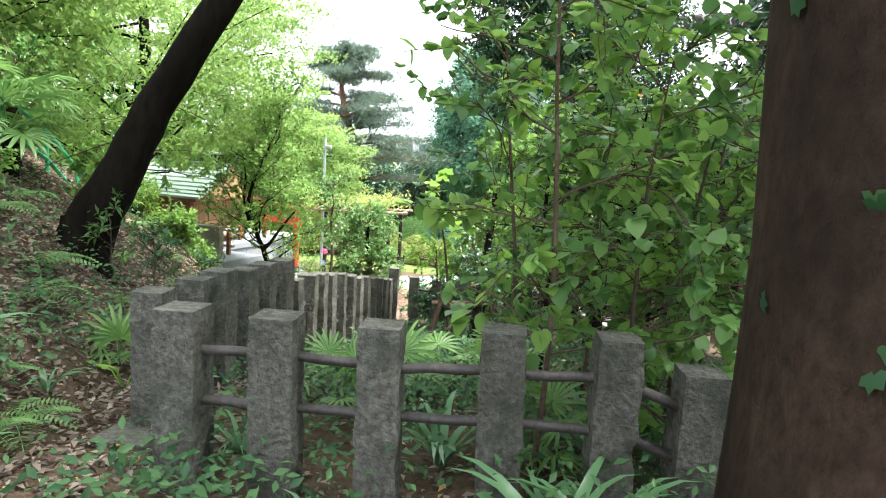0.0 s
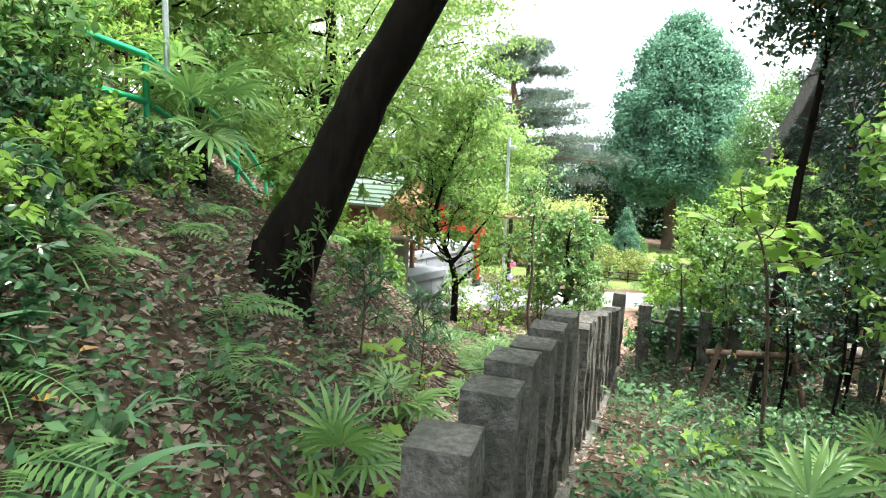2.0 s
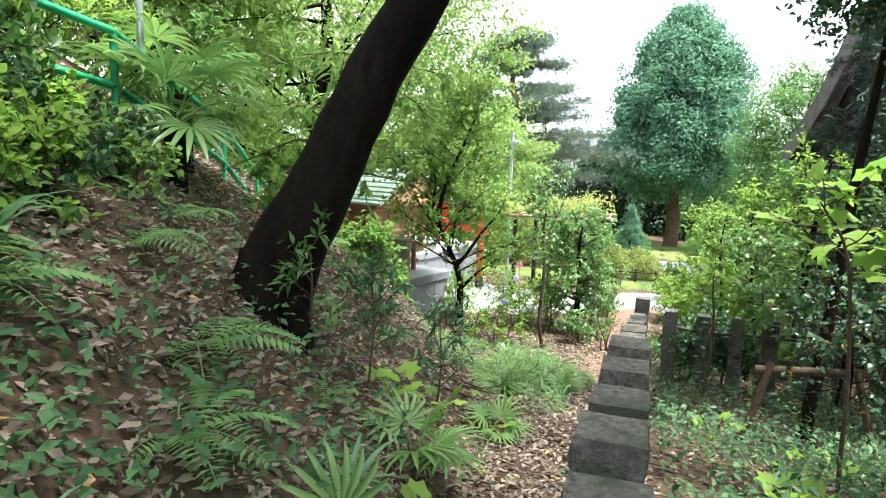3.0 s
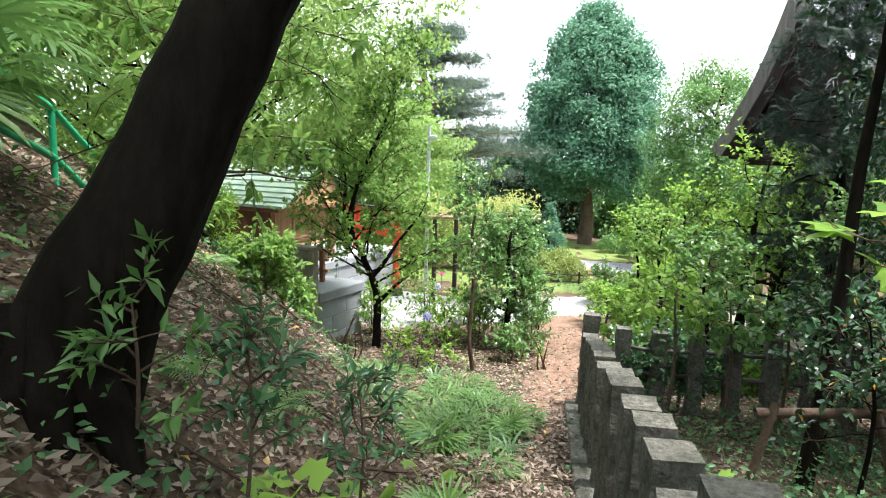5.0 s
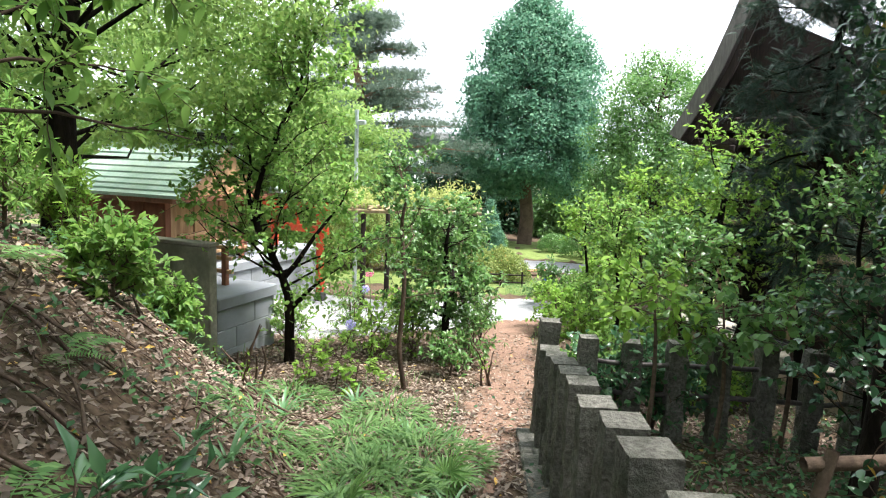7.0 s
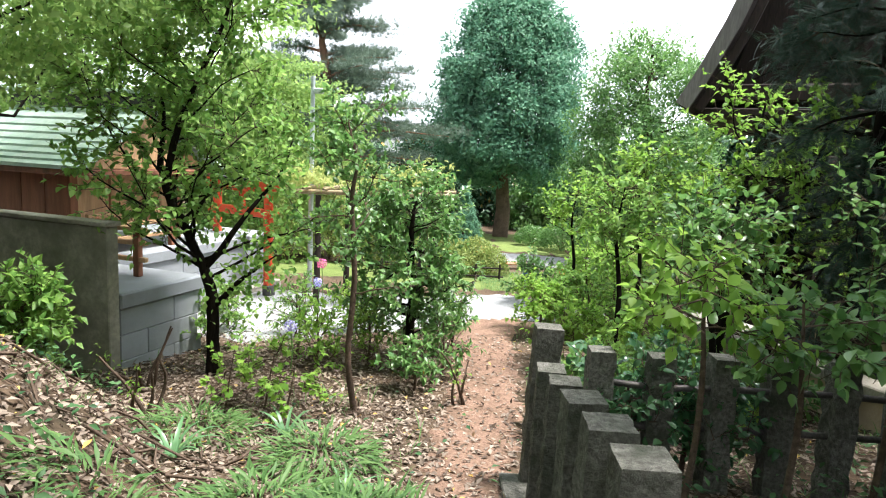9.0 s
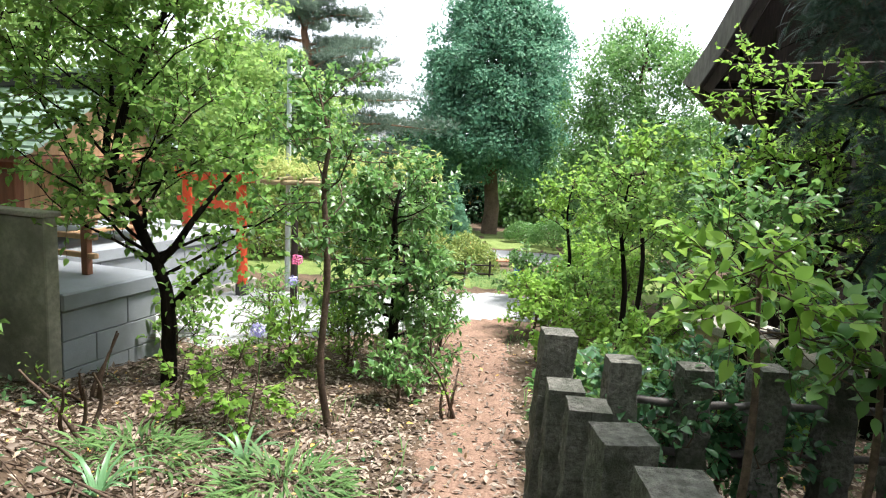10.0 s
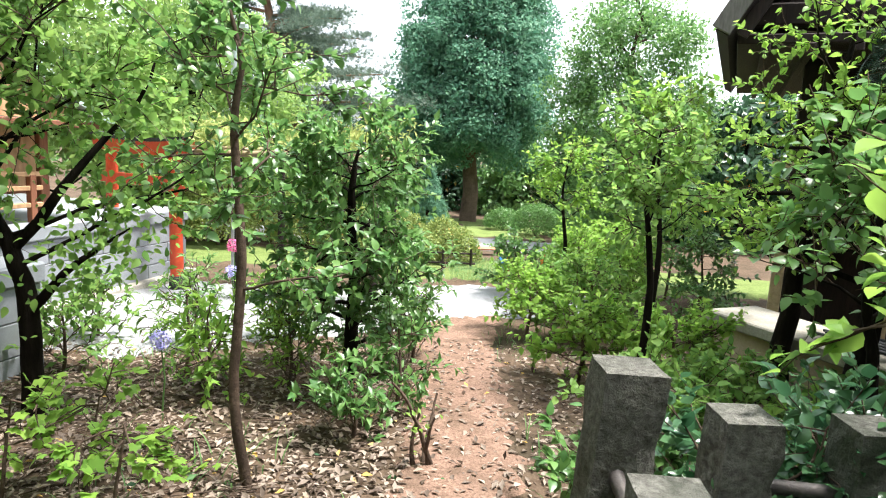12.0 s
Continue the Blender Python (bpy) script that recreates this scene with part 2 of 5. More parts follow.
def plain_leaf(width=0.55, fold=0.1):
    """The same leaf with two faces only, for what stays far off."""
    v = np.array([(0, 0, 0), (-width / 2, 0.45, fold), (0, 1, 0), (width / 2, 0.45, fold)], float)
    return v, np.array([(0, 3, 2), (0, 2, 1)])


def ovate_shape(width=0.62, fold=0.07, droop=0.22, heart=0.0):
    """A broad pointed leaf of length 1 with a rounded outline; heart draws its base back in two lobes."""
    rows = ((0.0, 0.0), (0.12, 0.62), (0.32, 1.0), (0.55, 0.9), (0.78, 0.5), (1.0, 0.0))
    rib = np.array([(0, y, -droop * y * y) for y, _ in rows])
    v = list(map(tuple, rib))
    f = []
    for side in (-1, 1):
        o = len(v)
        for y, w in rows[1:-1]:
            v.append((side * width / 2 * w, y - heart * (0.55 - y) * (y < 0.4), fold * w - droop * y * y))
        edge = [0, o, o + 1, o + 2, o + 3, 5]
        for i in range(5):
            tri = [(i, edge[i], edge[i + 1]), (i, edge[i + 1], i + 1)]
            for q in tri:
                if len(set(q)) == 3:
                    f.append(q if side < 0 else q[::-1])
    return np.array(v), np.array(f)


def lobed_shape():
    """A broad lobed leaf of length 1."""
    a = np.radians([-150, -115, -80, -45, -20, 0, 20, 45, 80, 115, 150])
    r = np.array([0.3, 0.55, 0.42, 0.62, 0.46, 0.7, 0.46, 0.62, 0.42, 0.55, 0.3])
    v = [(0, 0.3, 0.0)] + [(q * math.sin(p), 0.3 + q * math.cos(p), -0.25 * q * q) for p, q in zip(a, r)]
    return np.array(v), np.array([(0, i + 1, i + 2) for i in range(10)])


def blade_shape(width=0.09, arch=0.5, n=5):
    """A strap leaf of length 1 that rises and arches over."""
    v, f = [], []
    for i in range(n + 1):
        s = i / n
        w = width * (1 - s) ** 0.6 * min(1, 0.5 + 2 * s) / 2
        y, z = s * (0.45 + 0.5 * s * arch), s - arch * 0.75 * s ** 2.4
        v += [(-w, y, z + 0.15 * w), (0, y, z - 0.15 * w), (w, y, z + 0.15 * w)]
    for i in range(n):
        a = 3 * i
        f += [(a, a + 1, a + 4), (a, a + 4, a + 3), (a + 1, a + 2, a + 5), (a + 1, a + 5, a + 4)]
    return np.array(v), np.array(f)


def fern_shape(pairs=14):
    """A frond of length 1: a rib with pinnae to both sides."""
    v, f = [], []
    for i in range(pairs):
        s = 0.12 + 0.86 * i / (pairs - 1)
        L = 0.26 * math.sin(math.pi * (0.12 + 0.85 * s)) ** 0.8 + 0.015
        y, z = s * 0.92, 0.55 * s - 0.62 * s * s
        for side in (-1, 1):
            o = len(v)
            v += [(0, y, z), (side * L * 0.5, y + 0.035 + L * 0.12, z + 0.01), (side * L, y + L * 0.35, z - 0.03), (side * L * 0.5, y - 0.02 + L * 0.12, z)]
            f += [(o, o + 1, o + 3), (o + 1, o + 2, o + 3)]
    o = len(v)
    for i in range(7):
        s = i / 6
        v += [(-0.006, s * 0.92, 0.55 * s - 0.62 * s * s - 0.003), (0.006, s * 0.92, 0.55 * s - 0.62 * s * s - 0.003)]
    for i in range(6):
        a = o + 2 * i
        f += [(a, a + 1, a + 3), (a, a + 3, a + 2)]
    return np.array(v), np.array(f)


def fan_shape(n=15):
    """A palm's fan of radius 1: folded fingers with drooping tips."""
    v, f = [], []
    for k in range(n):
        a = radians(-125 + 250 * k / (n - 1))
        d, e = np.array([math.sin(a), math.cos(a), 0]), np.array([math.cos(a), -math.sin(a), 0])
        o = len(v)
        L = 1.0 - 0.18 * abs(k / (n - 1) - 0.5)
        for s, w in ((0.05, 0.012), (0.45, 0.055), (0.8, 0.04), (1.0, 0.004)):
            for side in (-1, 0, 1):
                v.append(tuple(d * s * L + e * w * side + np.array([0, 0, 0.12 * s - 0.3 * s ** 3 + (0.03 * w / 0.055 if side else 0)])))
        for i in range(3):
            q = o + 3 * i
            f += [(q, q + 1, q + 4), (q, q + 4, q + 3), (q + 1, q + 2, q + 5), (q + 1, q + 5, q + 4)]
    return np.array(v), np.array(f)


def tuft_shape(n=7):
    """A tuft of needles fanning out along y."""
    v, f = [], []
    for k in range(n):
        a, b = radians(-60 + 120 * k / (n - 1)), radians((-1) ** k * 20)
        d = np.array([math.sin(a), math.cos(a), math.sin(b)])
        e = np.array([math.cos(a), -math.sin(a), 0]) * 0.07
        o = len(v)
        v += [tuple(-e * 0.5), tuple(e * 0.5), tuple(d)]
        f.append((o, o + 1, o + 2))
    return np.array(v), np.array(f)


def yew_shape(n=9):
    """A drooping spray of flat needles of length 1."""
    v, f = [], []
    for i in range(n):
        s = i / n
        for side in (-1, 1):
            o = len(v)
            p, L = np.array([0, s, -0.25 * s * s]), 0.3 * (1 - 0.4 * s)
            v += [tuple(p + (0, -0.025, 0)), tuple(p + (0, 0.03, 0)), tuple(p + (side * L, L * 0.7, -0.06))]
            f.append((o, o + 1, o + 2))
    return np.array(v), np.array(f)


def turned(dirs, ups):
    """Rotation matrices whose y axis is dirs and whose z axis leans to ups."""
    y = dirs / (np.linalg.norm(dirs, axis=1)[:, None] + 1e-9)
    x = np.cross(y, ups)
    x /= np.linalg.norm(x, axis=1)[:, None] + 1e-9
    return np.stack([x, y, np.cross(x, y)], -1)


def scatter(shape, pos, dirs, ups, sizes):
    v, f = shape
    R = turned(np.asarray(dirs, float), np.asarray(ups, float))
    P = np.einsum("nij,mj->nmi", R, v) * np.asarray(sizes)[:, None, None] + np.asarray(pos)[:, None]
    F = f[None] + (np.arange(len(pos)) * len(v))[:, None, None]
    return P.reshape(-1, 3), F.reshape(-1, 3)


def unit(n, rng, flat=1.0):
    d = rng.normal(size=(n, 3))
    d[:, 2] *= flat
    return d / (np.linalg.norm(d, axis=1)[:, None] + 1e-9)


# the lie of the land --------------------------------------------------------
PY = [-60, -4, 0, 2.3, 3.7, 4.5, 5.3, 7.5, 10, 13.6, 15.5, 30, 45, 90, 3000]
PZ = [1.5, 0.2, 0.05, -0.1, -0.2, -0.3, -0.48, -0.98, -1.47, -2.08, -2.2, -2.85, -3.6, -4.2, -4.2]
FY = [-60, -3, 0, 2.5, 5, 8, 11, 13, 15, 60]
FX = [-1.2, -1.3, -1.75, -2.4, -2.82, -3.2, -4.1, -5.3, -7.5, -30]


def land(x, y):
    """Height of the ground: a path that falls away, and a bank on its left."""
    x, y = np.asarray(x, float), np.asarray(y, float)
    z = np.interp(y, PY, PZ)
    d = np.clip(np.interp(y, FY, FX) - x, 0, None)
    bank = np.where(d < 1.6, 0.74 * d + 0.02 * d * d, 1.235 + 0.62 * (d - 1.6))
    bank = np.minimum(bank, 3.6 + 0.02 * d)
    s = np.clip((15.2 - y) / 4.0, 0, 1)
    z = z + bank * s * s * (3 - 2 * s)
    far = np.clip((np.hypot(x, y) - 60) / 200, 0, 1)
    bumps = 0.03 * np.sin(2.1 * x + 1.3 * y) * np.sin(1.7 * y - 0.6 * x) + 0.015 * np.sin(6.3 * x + 2) * np.sin(5.1 * y)
    return z + bumps * (1 - far)


def land_up(x, y):
    e = 0.05
    gx, gy = (land(x + e, y) - land(x - e, y)) / (2 * e), (land(x, y + e) - land(x, y - e)) / (2 * e)
    n = np.stack([-gx, -gy, np.ones_like(gx)], -1)
    return n / np.linalg.norm(n, axis=-1)[..., None]


def axis_steps(lo, hi, fine, far):
    a = list(np.arange(lo, hi, fine))
    s, x = fine, a[-1]
    while x < far:
        s *= 1.35
        x += s
        a.append(x)
    s, x = fine, lo
    while x > -far:
        s *= 1.35
        x -= s
        a.insert(0, x)
    return np.array(a)


def sheet(name, xs, ys, material, lift=0.0, fn=land):
    X, Y = np.meshgrid(xs, ys, indexing="ij")
    Zs = fn(X, Y) + lift
    n, m = len(xs), len(ys)
    i, j = np.meshgrid(np.arange(n - 1), np.arange(m - 1), indexing="ij")
    a = i * m + j
    q = np.stack([a, a + m, a + m + 1, a + 1], -1).reshape(-1, 4)
    return mesh_np(name, np.stack([X, Y, Zs], -1).reshape(-1, 3), q, material, True)


def ribbon(name, line, widths, material, lift=0.02, across=8, ragged=0.12, seed=1):
    """A strip that lies on the land along a line, with uneven borders."""
    rng = np.random.default_rng(seed)
    line = np.array(line, float)
    t = np.linspace(0, 1, len(line))
    tt = np.linspace(0, 1, 120)
    p = np.stack([np.interp(tt, t, line[:, k]) for k in (0, 1)], -1)
    w = np.interp(tt, t, widths)
    d = np.gradient(p, axis=0)
    d /= np.linalg.norm(d, axis=1)[:, None]
    s = np.stack([d[:, 1], -d[:, 0]], -1)
    e1, e2 = 1 + rng.normal(0, ragged, 120), 1 + rng.normal(0, ragged, 120)
    k = np.linspace(-1, 1, across)
    off = np.where(k[None] < 0, k[None] * e1[:, None], k[None] * e2[:, None]) * w[:, None] / 2
    P = p[:, None] + off[..., None] * s[:, None]
    Zs = land(P[..., 0], P[..., 1]) + lift - 0.045 * (np.abs(k[None]) > 0.95)
    i, j = np.meshgrid(np.arange(119), np.arange(across - 1), indexing="ij")
    a = i * across + j
    q = np.stack([a, a + 1, a + across + 1, a + across], -1).reshape(-1, 4)
    return mesh_np(name, np.concatenate([P, Zs[..., None]], -1).reshape(-1, 3), q, material, True)


alone("ground", sheet("ground", axis_steps(-15, 7, 0.13, 2500), axis_steps(-4, 24, 0.13, 2500), M_SOIL), None, "dark brown garden soil on a bank and level ground", "ground", "structure")
alone("path", ribbon("path", [(-2.5, 10.2), (-2.45, 11.5), (-2.3, 13), (-2.15, 15), (-2.1, 17.5), (-2.0, 19.5)], [0.3, 0.6, 0.9, 0.95, 1.1, 1.6], M_PATH, 0.012, 14), None, "trodden reddish earth footpath with scattered dry leaves", "path", "structure")
alone("gravel_yard", ribbon("gravel_yard", [(-14, 20.5), (-9, 19.2), (-6, 18.4), (-3.5, 19.4), (-1.5, 20.4), (-0.4, 20.4), (0.4, 20.4)], [4.0, 4.2, 4.2, 2.8, 2.6, 2.2, 1.4], M_GRAVEL, 0.045, 10, 0.05, 3), None, "pale grey gravel yard in front of the shrine", "gravel", "structure")
alone("road", ribbon("road", [(-12, 31), (-4, 30), (0, 29.5), (2.2, 29.3), (4, 29)], [3.2, 3.2, 3.6, 3.4, 2.4], M_GRAVEL, 0.05, 8, 0.03, 4), None, "pale grey road beyond the garden", "road", "structure")
alone("lawn", ribbon("lawn", [(-9, 25), (-3, 24), (0.5, 23.6), (6, 23)], [3.0, 3.2, 3.0, 3.0], M_LAWN, 0.04, 8, 0.06, 5), None, "thin mossy lawn between yard and road", "lawn", "structure")

alone("far_lawn", ribbon("far_lawn", [(-30, 38), (-4, 37.5), (4, 37), (30, 36)], [11, 11, 11, 11], M_LAWN, 0.03, 10, 0.05, 6), None, "rough green grass beyond the road under the trees", "lawn", "structure")

# stone fence ----------------------------------------------------------------


def rough_post(x, y, z0, z1, w, d, seed):
    """A square stone post with split faces and a flat worn top."""
    bm = bmesh.new()
    n = 12
    r = random.Random(seed)
    rings = []
    for i in range(n + 1):
        s = i / n
        ring = []
        for k in range(12):
            side, q = divmod(k, 3)
            u = -1 + 2 * q / 3
            px, py = ((u, -1), (1, u), (-u, 1), (-1, -u))[side]
            amp = 0.013 if side in (1, 3) else 0.004
            j = amp * noise.noise(Vector((px * 2 + seed * 7.3, py * 2, s * 11))) * 2 + 0.003 * r.uniform(-1, 1)
            if i == n or s > 0.965:
                j *= 0.35
            c = 0.985 if i == n else 1.0
            ring.append(bm.verts.new((x + (px * w / 2 + px * j) * c, y + (py * d / 2 + py * j) * c, z0 + (z1 - z0) * s + (0 if i < n else 0.004 * noise.noise(Vector((px * 3, py * 3, seed)))))))
        rings.append(ring)
    for a, b in zip(rings, rings[1:]):
        for k in range(12):
            bm.faces.new((a[k], a[(k + 1) % 12], b[(k + 1) % 12], b[k]))
    bm.faces.new(rings[-1])
    bm.faces.new(rings[0][::-1])
    return bm


def rail_tube(p, q, r, wob=0.004):
    t = np.linspace(0, 1, 6)
    pts = np.array(p)[None] * (1 - t[:, None]) + np.array(q)[None] * t[:, None]
    pts[1:-1] += RNG.normal(0, wob, (4, 3))
    return tube_mesh("rail", [(pts, np.full(6, r))], M_PIPE, 8)


def stone_fence(name, posts, label, drops, w=0.175):
    """posts: x, y and top height of each; rails run through them at the drops below the tops."""
    f = thing(name, (posts[0][0], posts[0][1], float(land(posts[0][0], posts[0][1]))), label, "stone fence", "stone fences")
    for i, (x, y, top) in enumerate(posts):
        bm = rough_post(x, y, float(land(x, y)) - 0.15, top, w * RNG.uniform(0.95, 1.06), w * RNG.uniform(0.95, 1.06), i + 3 * len(posts))
        tilt = Matrix.Translation((x, y, top - 1)) @ pose(0, 0, 0, RNG.normal(0, 0.7), RNG.normal(0, 0.7), RNG.normal(0, 2.5)) @ Matrix.Translation((-x, -y, 1 - top))
        bmesh.ops.transform(bm, matrix=tilt, verts=bm.verts[:])
        part("post", bm, M_STONE, f)
    for (x0, y0, t0), (x1, y1, t1) in zip(posts, posts[1:]):
        if math.hypot(x1 - x0, y1 - y0) > 0.75:
            continue
        for dz in drops:
            part("rail", rail_tube((x0, y0, t0 - dz), (x1, y1, t1 - dz), 0.026), M_PIPE, f)
    return f


stone_fence("stone_fence", [(x + 0.09, 2.8 + 0.012 * i, z) for i, (x, z) in enumerate(((-1.52, 0.75), (-1.06, 0.75), (-0.56, 0.74), (0.02, 0.76), (0.52, 0.76), (0.91, 0.63), (1.28, 0.62), (1.72, 0.6), (2.16, 0.6), (2.6, 0.58)))],
            "grey weathered stone post fence with dark iron rails", (0.2, 0.45), 0.2)
side = []
for y in [3.36] + [3.8 + 0.426 * k for k in range(9)] + [7.73 + 0.519 * k for k in range(8)]:
    x = float(np.interp(y, [4, 12], [-1.95, -1.9]))
    side.append((x, y + 0.09, float(np.interp(y, [3.8, 5.6, 5.9, 7.2, 11.4], [0.66, 0.52, 0.28, 0.11, -0.72])) + RNG.normal(0, 0.01)))
side.append((-1.89, 11.97, -0.58))
stone_fence("stone_fence", side, "long row of mossy grey stone posts stepping down beside the path", (0.3, 0.62), 0.186)
stone_fence("stone_fence", [(-1.9 + 0.44 * k, 12.0, -0.74 + RNG.normal(0, 0.015)) for k in range(1, 14)],
            "row of dark stone posts with rails below the slope", (0.24, 0.55), 0.175)
bm = bmesh.new()
for k in range(10):
    y0, y1 = 3.1 + 0.9 * k, 3.1 + 0.9 * k + 0.885
    box(bm, (-2.14, y0, -0.2), (-1.78, y1, 0.0), 0.012)
for v in bm.verts:
    v.co.z += float(np.interp(v.co.y, PY, PZ)) + 0.04
alone("kerb", bm, M_STONE, "low concrete kerb under the stone posts", "kerb", "structure")

# hall on the right ----------------------------------------------------------
HALL = Matrix.Translation((0.62, 17.5, 0.15)) @ pose(0, 0, 0, 0, 0, -26) @ Matrix.Scale(1.08, 4)


def hall():
    h = thing("shrine_hall", (2.5, 18.0, -2.2), "large dark timber shrine hall with sweeping gable, pale metal roof", "shrine hall")

    def at(bm):
        bmesh.ops.transform(bm, matrix=HALL, verts=bm.verts[:])
        return bm
    # gable edge, concave from the eave up to the apex, in the plane y = 0
    s = np.linspace(0, 1, 15)
    gz = 1.35 + 2.72 * (0.35 * s + 0.65 * s ** 1.5)
    gx = np.interp(gz, [1.35, 1.8, 2.48, 3.16, 3.75, 4.07], [0.0, 0.25, 0.56, 0.8, 0.97, 1.06])
    left = np.stack([gx, gz], -1)
    right = np.stack([1.12 + 4.0 * s, np.interp(s, [0, 0.12, 0.3, 0.6, 1], [4.05, 3.55, 3.05, 2.6, 2.3])], -1)

    def band(line, depth0, depth1, thick, name, mat):
        bm = bmesh.new()
        d = np.gradient(line, axis=0)
        d /= np.linalg.norm(d, axis=1)[:, None]
        nrm = np.stack([d[:, 1], -d[:, 0]], -1)
        rows = []
        for p, n in zip(line, nrm):
            q = p + n * thick
            rows.append([bm.verts.new(c) for c in ((p[0], depth0, p[1]), (q[0], depth0, q[1]), (q[0], depth1, q[1]), (p[0], depth1, p[1]))])
        for a, b in zip(rows, rows[1:]):
            for k in range(4):
                bm.faces.new((a[k], a[(k + 1) % 4], b[(k + 1) % 4], b[k]))
        bm.faces.new(rows[0][::-1])
        bm.faces.new(rows[-1])
        bmesh.ops.recalc_face_normals(bm, faces=bm.faces[:])
        return part(name, at(bm), mat, h)
    band(left, 0.0, 0.09, 0.2, "bargeboard", M_BARGE)
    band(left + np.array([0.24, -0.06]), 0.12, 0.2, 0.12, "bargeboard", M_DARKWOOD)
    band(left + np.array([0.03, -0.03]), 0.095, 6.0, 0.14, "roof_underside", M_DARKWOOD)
    band(right, 0.0, 0.09, 0.2, "bargeboard", M_BARGE)
    part("gable_pendant", at(boxed((1.0, -0.03, 3.3), (1.16, 0.05, 3.95), 0.04)), M_BARGE, h, "carved pendant under the gable's peak")
    # closed gable and body
    bm = bmesh.new()
    pts = [(0.5, 1.3), (0.8, 2.3), (1.0, 3.1), (1.12, 3.75), (1.5, 3.2), (2.4, 2.75), (5.6, 2.1), (9, 2.0), (9, 1.3)]
    f = bm.faces.new([bm.verts.new((a, 0.75, b)) for a, b in pts])
    ext = bmesh.ops.extrude_face_region(bm, geom=[f])["geom"]
    for v in ext:
        if isinstance(v, bmesh.types.BMVert):
            v.co.y += 5.0
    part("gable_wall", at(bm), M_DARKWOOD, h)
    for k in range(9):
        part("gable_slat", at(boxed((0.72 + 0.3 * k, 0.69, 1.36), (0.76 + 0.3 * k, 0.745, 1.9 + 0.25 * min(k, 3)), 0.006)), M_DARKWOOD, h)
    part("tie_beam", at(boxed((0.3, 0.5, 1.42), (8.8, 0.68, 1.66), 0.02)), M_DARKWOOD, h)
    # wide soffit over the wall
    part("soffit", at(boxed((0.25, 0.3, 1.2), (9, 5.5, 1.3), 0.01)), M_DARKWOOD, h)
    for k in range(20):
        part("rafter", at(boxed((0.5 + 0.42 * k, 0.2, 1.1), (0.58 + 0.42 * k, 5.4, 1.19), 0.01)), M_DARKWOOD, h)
    # main roof slope of pale metal sheet with stepped courses
    for k in range(26):
        a, b = k / 26, (k + 1) / 26
        za, zb = 2.2 + 3.2 * (0.5 * a + 0.5 * a * a), 2.2 + 3.2 * (0.5 * b + 0.5 * b * b)
        ya, yb = -0.6 + 4.6 * a, -0.6 + 4.6 * b
        bm = bmesh.new()
        q = [bm.verts.new(c) for c in ((3.6 - 1.6 * a, ya, za + 0.02), (11, ya, za + 0.02), (11, yb, zb), (3.6 - 1.6 * b, yb, zb), (3.6 - 1.6 * a, ya, za - 0.03), (11, ya, za - 0.03))]
        bm.faces.new(q[:4])
        bm.faces.new((q[4], q[5], q[1], q[0]))
        part("roof_sheet", at(bm), M_ROOF, h)
    part("ridge", at(boxed((1.6, 3.7, 5.25), (11, 4.4, 5.65), 0.06)), M_DARKWOOD, h)
    part("ridge_end", at(boxed((1.35, 3.6, 5.1), (1.597, 4.5, 5.85), 0.05)), M_DARKWOOD, h)
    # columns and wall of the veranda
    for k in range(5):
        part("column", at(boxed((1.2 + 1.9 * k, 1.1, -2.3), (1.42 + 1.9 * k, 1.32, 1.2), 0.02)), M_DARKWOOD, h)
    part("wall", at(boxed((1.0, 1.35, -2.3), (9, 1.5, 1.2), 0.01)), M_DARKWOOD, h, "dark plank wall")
    part("veranda_floor", at(boxed((0.75, 0.35, -0.62), (9, 1.34, -0.54), 0.01)), M_BAMBOO, h)
    for k in range(8):
        part("veranda_post", at(boxed((0.9 + 1.1 * k, 0.45, -2.2), (1.02 + 1.1 * k, 0.57, -0.63), 0.01)), M_BAMBOO, h)
    part("veranda_rail", at(boxed((0.75, 0.36, -0.1), (9, 0.42, -0.03), 0.01)), M_BAMBOO, h)


hall()
# raised stone ledge in front of the hall
LEDGE = Matrix.Translation((0.8, 16.95, -0.04)) @ pose(0, 0, 0, 0, 0, -68)
lg = thing("stone_ledge", (1.6, 16.5, -2.2), "raised beige concrete platform with a stone coping beside the hall", "platform")
for k in range(5):
    part("coping_stone", boxed((-0.1 + 1.3 * k, -0.06, -1.68), (1.19 + 1.3 * k, 0.75, -1.55), 0.015, LEDGE), M_KERB, lg, "worn grey stone coping")
part("wall", boxed((-0.05, 0.02, -2.5), (6.3, 0.7, -1.683), 0.01, LEDGE), M_PLASTER, lg)
part("back_wall", boxed((2.4, 0.78, -2.3), (6.4, 0.9, -0.3), 0.01, LEDGE), M_PLASTER, lg)
for k in range(4):
    part("wall_post", boxed((1.4 + 1.6 * k, 0.72, -1.545), (1.56 + 1.6 * k, 0.95, 0.9), 0.015, LEDGE), M_DARKWOOD, lg)
part("wall_rail", boxed((2.3, 0.7, -0.3), (6.5, 0.77, -0.22), 0.01, LEDGE), M_DARKWOOD, lg)
rods = thing("rod_bundle", tuple(LEDGE @ Vector((3.2, 0.45, -1.55))), "bundle of black rods lying on the stone coping", "rods")
for k in range(9):
    t = np.linspace(0, 1, 14)
    me = tube_mesh("rod", [(np.stack([1.0 + 2.6 * t + 0.06 * (k % 4), 0.3 + 0.035 * k + 0.03 * np.sin(5 * t + k), np.full(14, -1.53 + 0.02 * (k % 3))], -1), np.full(14, 0.016))], M_HOSE, 6)
    me.transform(LEDGE)
    part("rod", me, M_HOSE, rods)

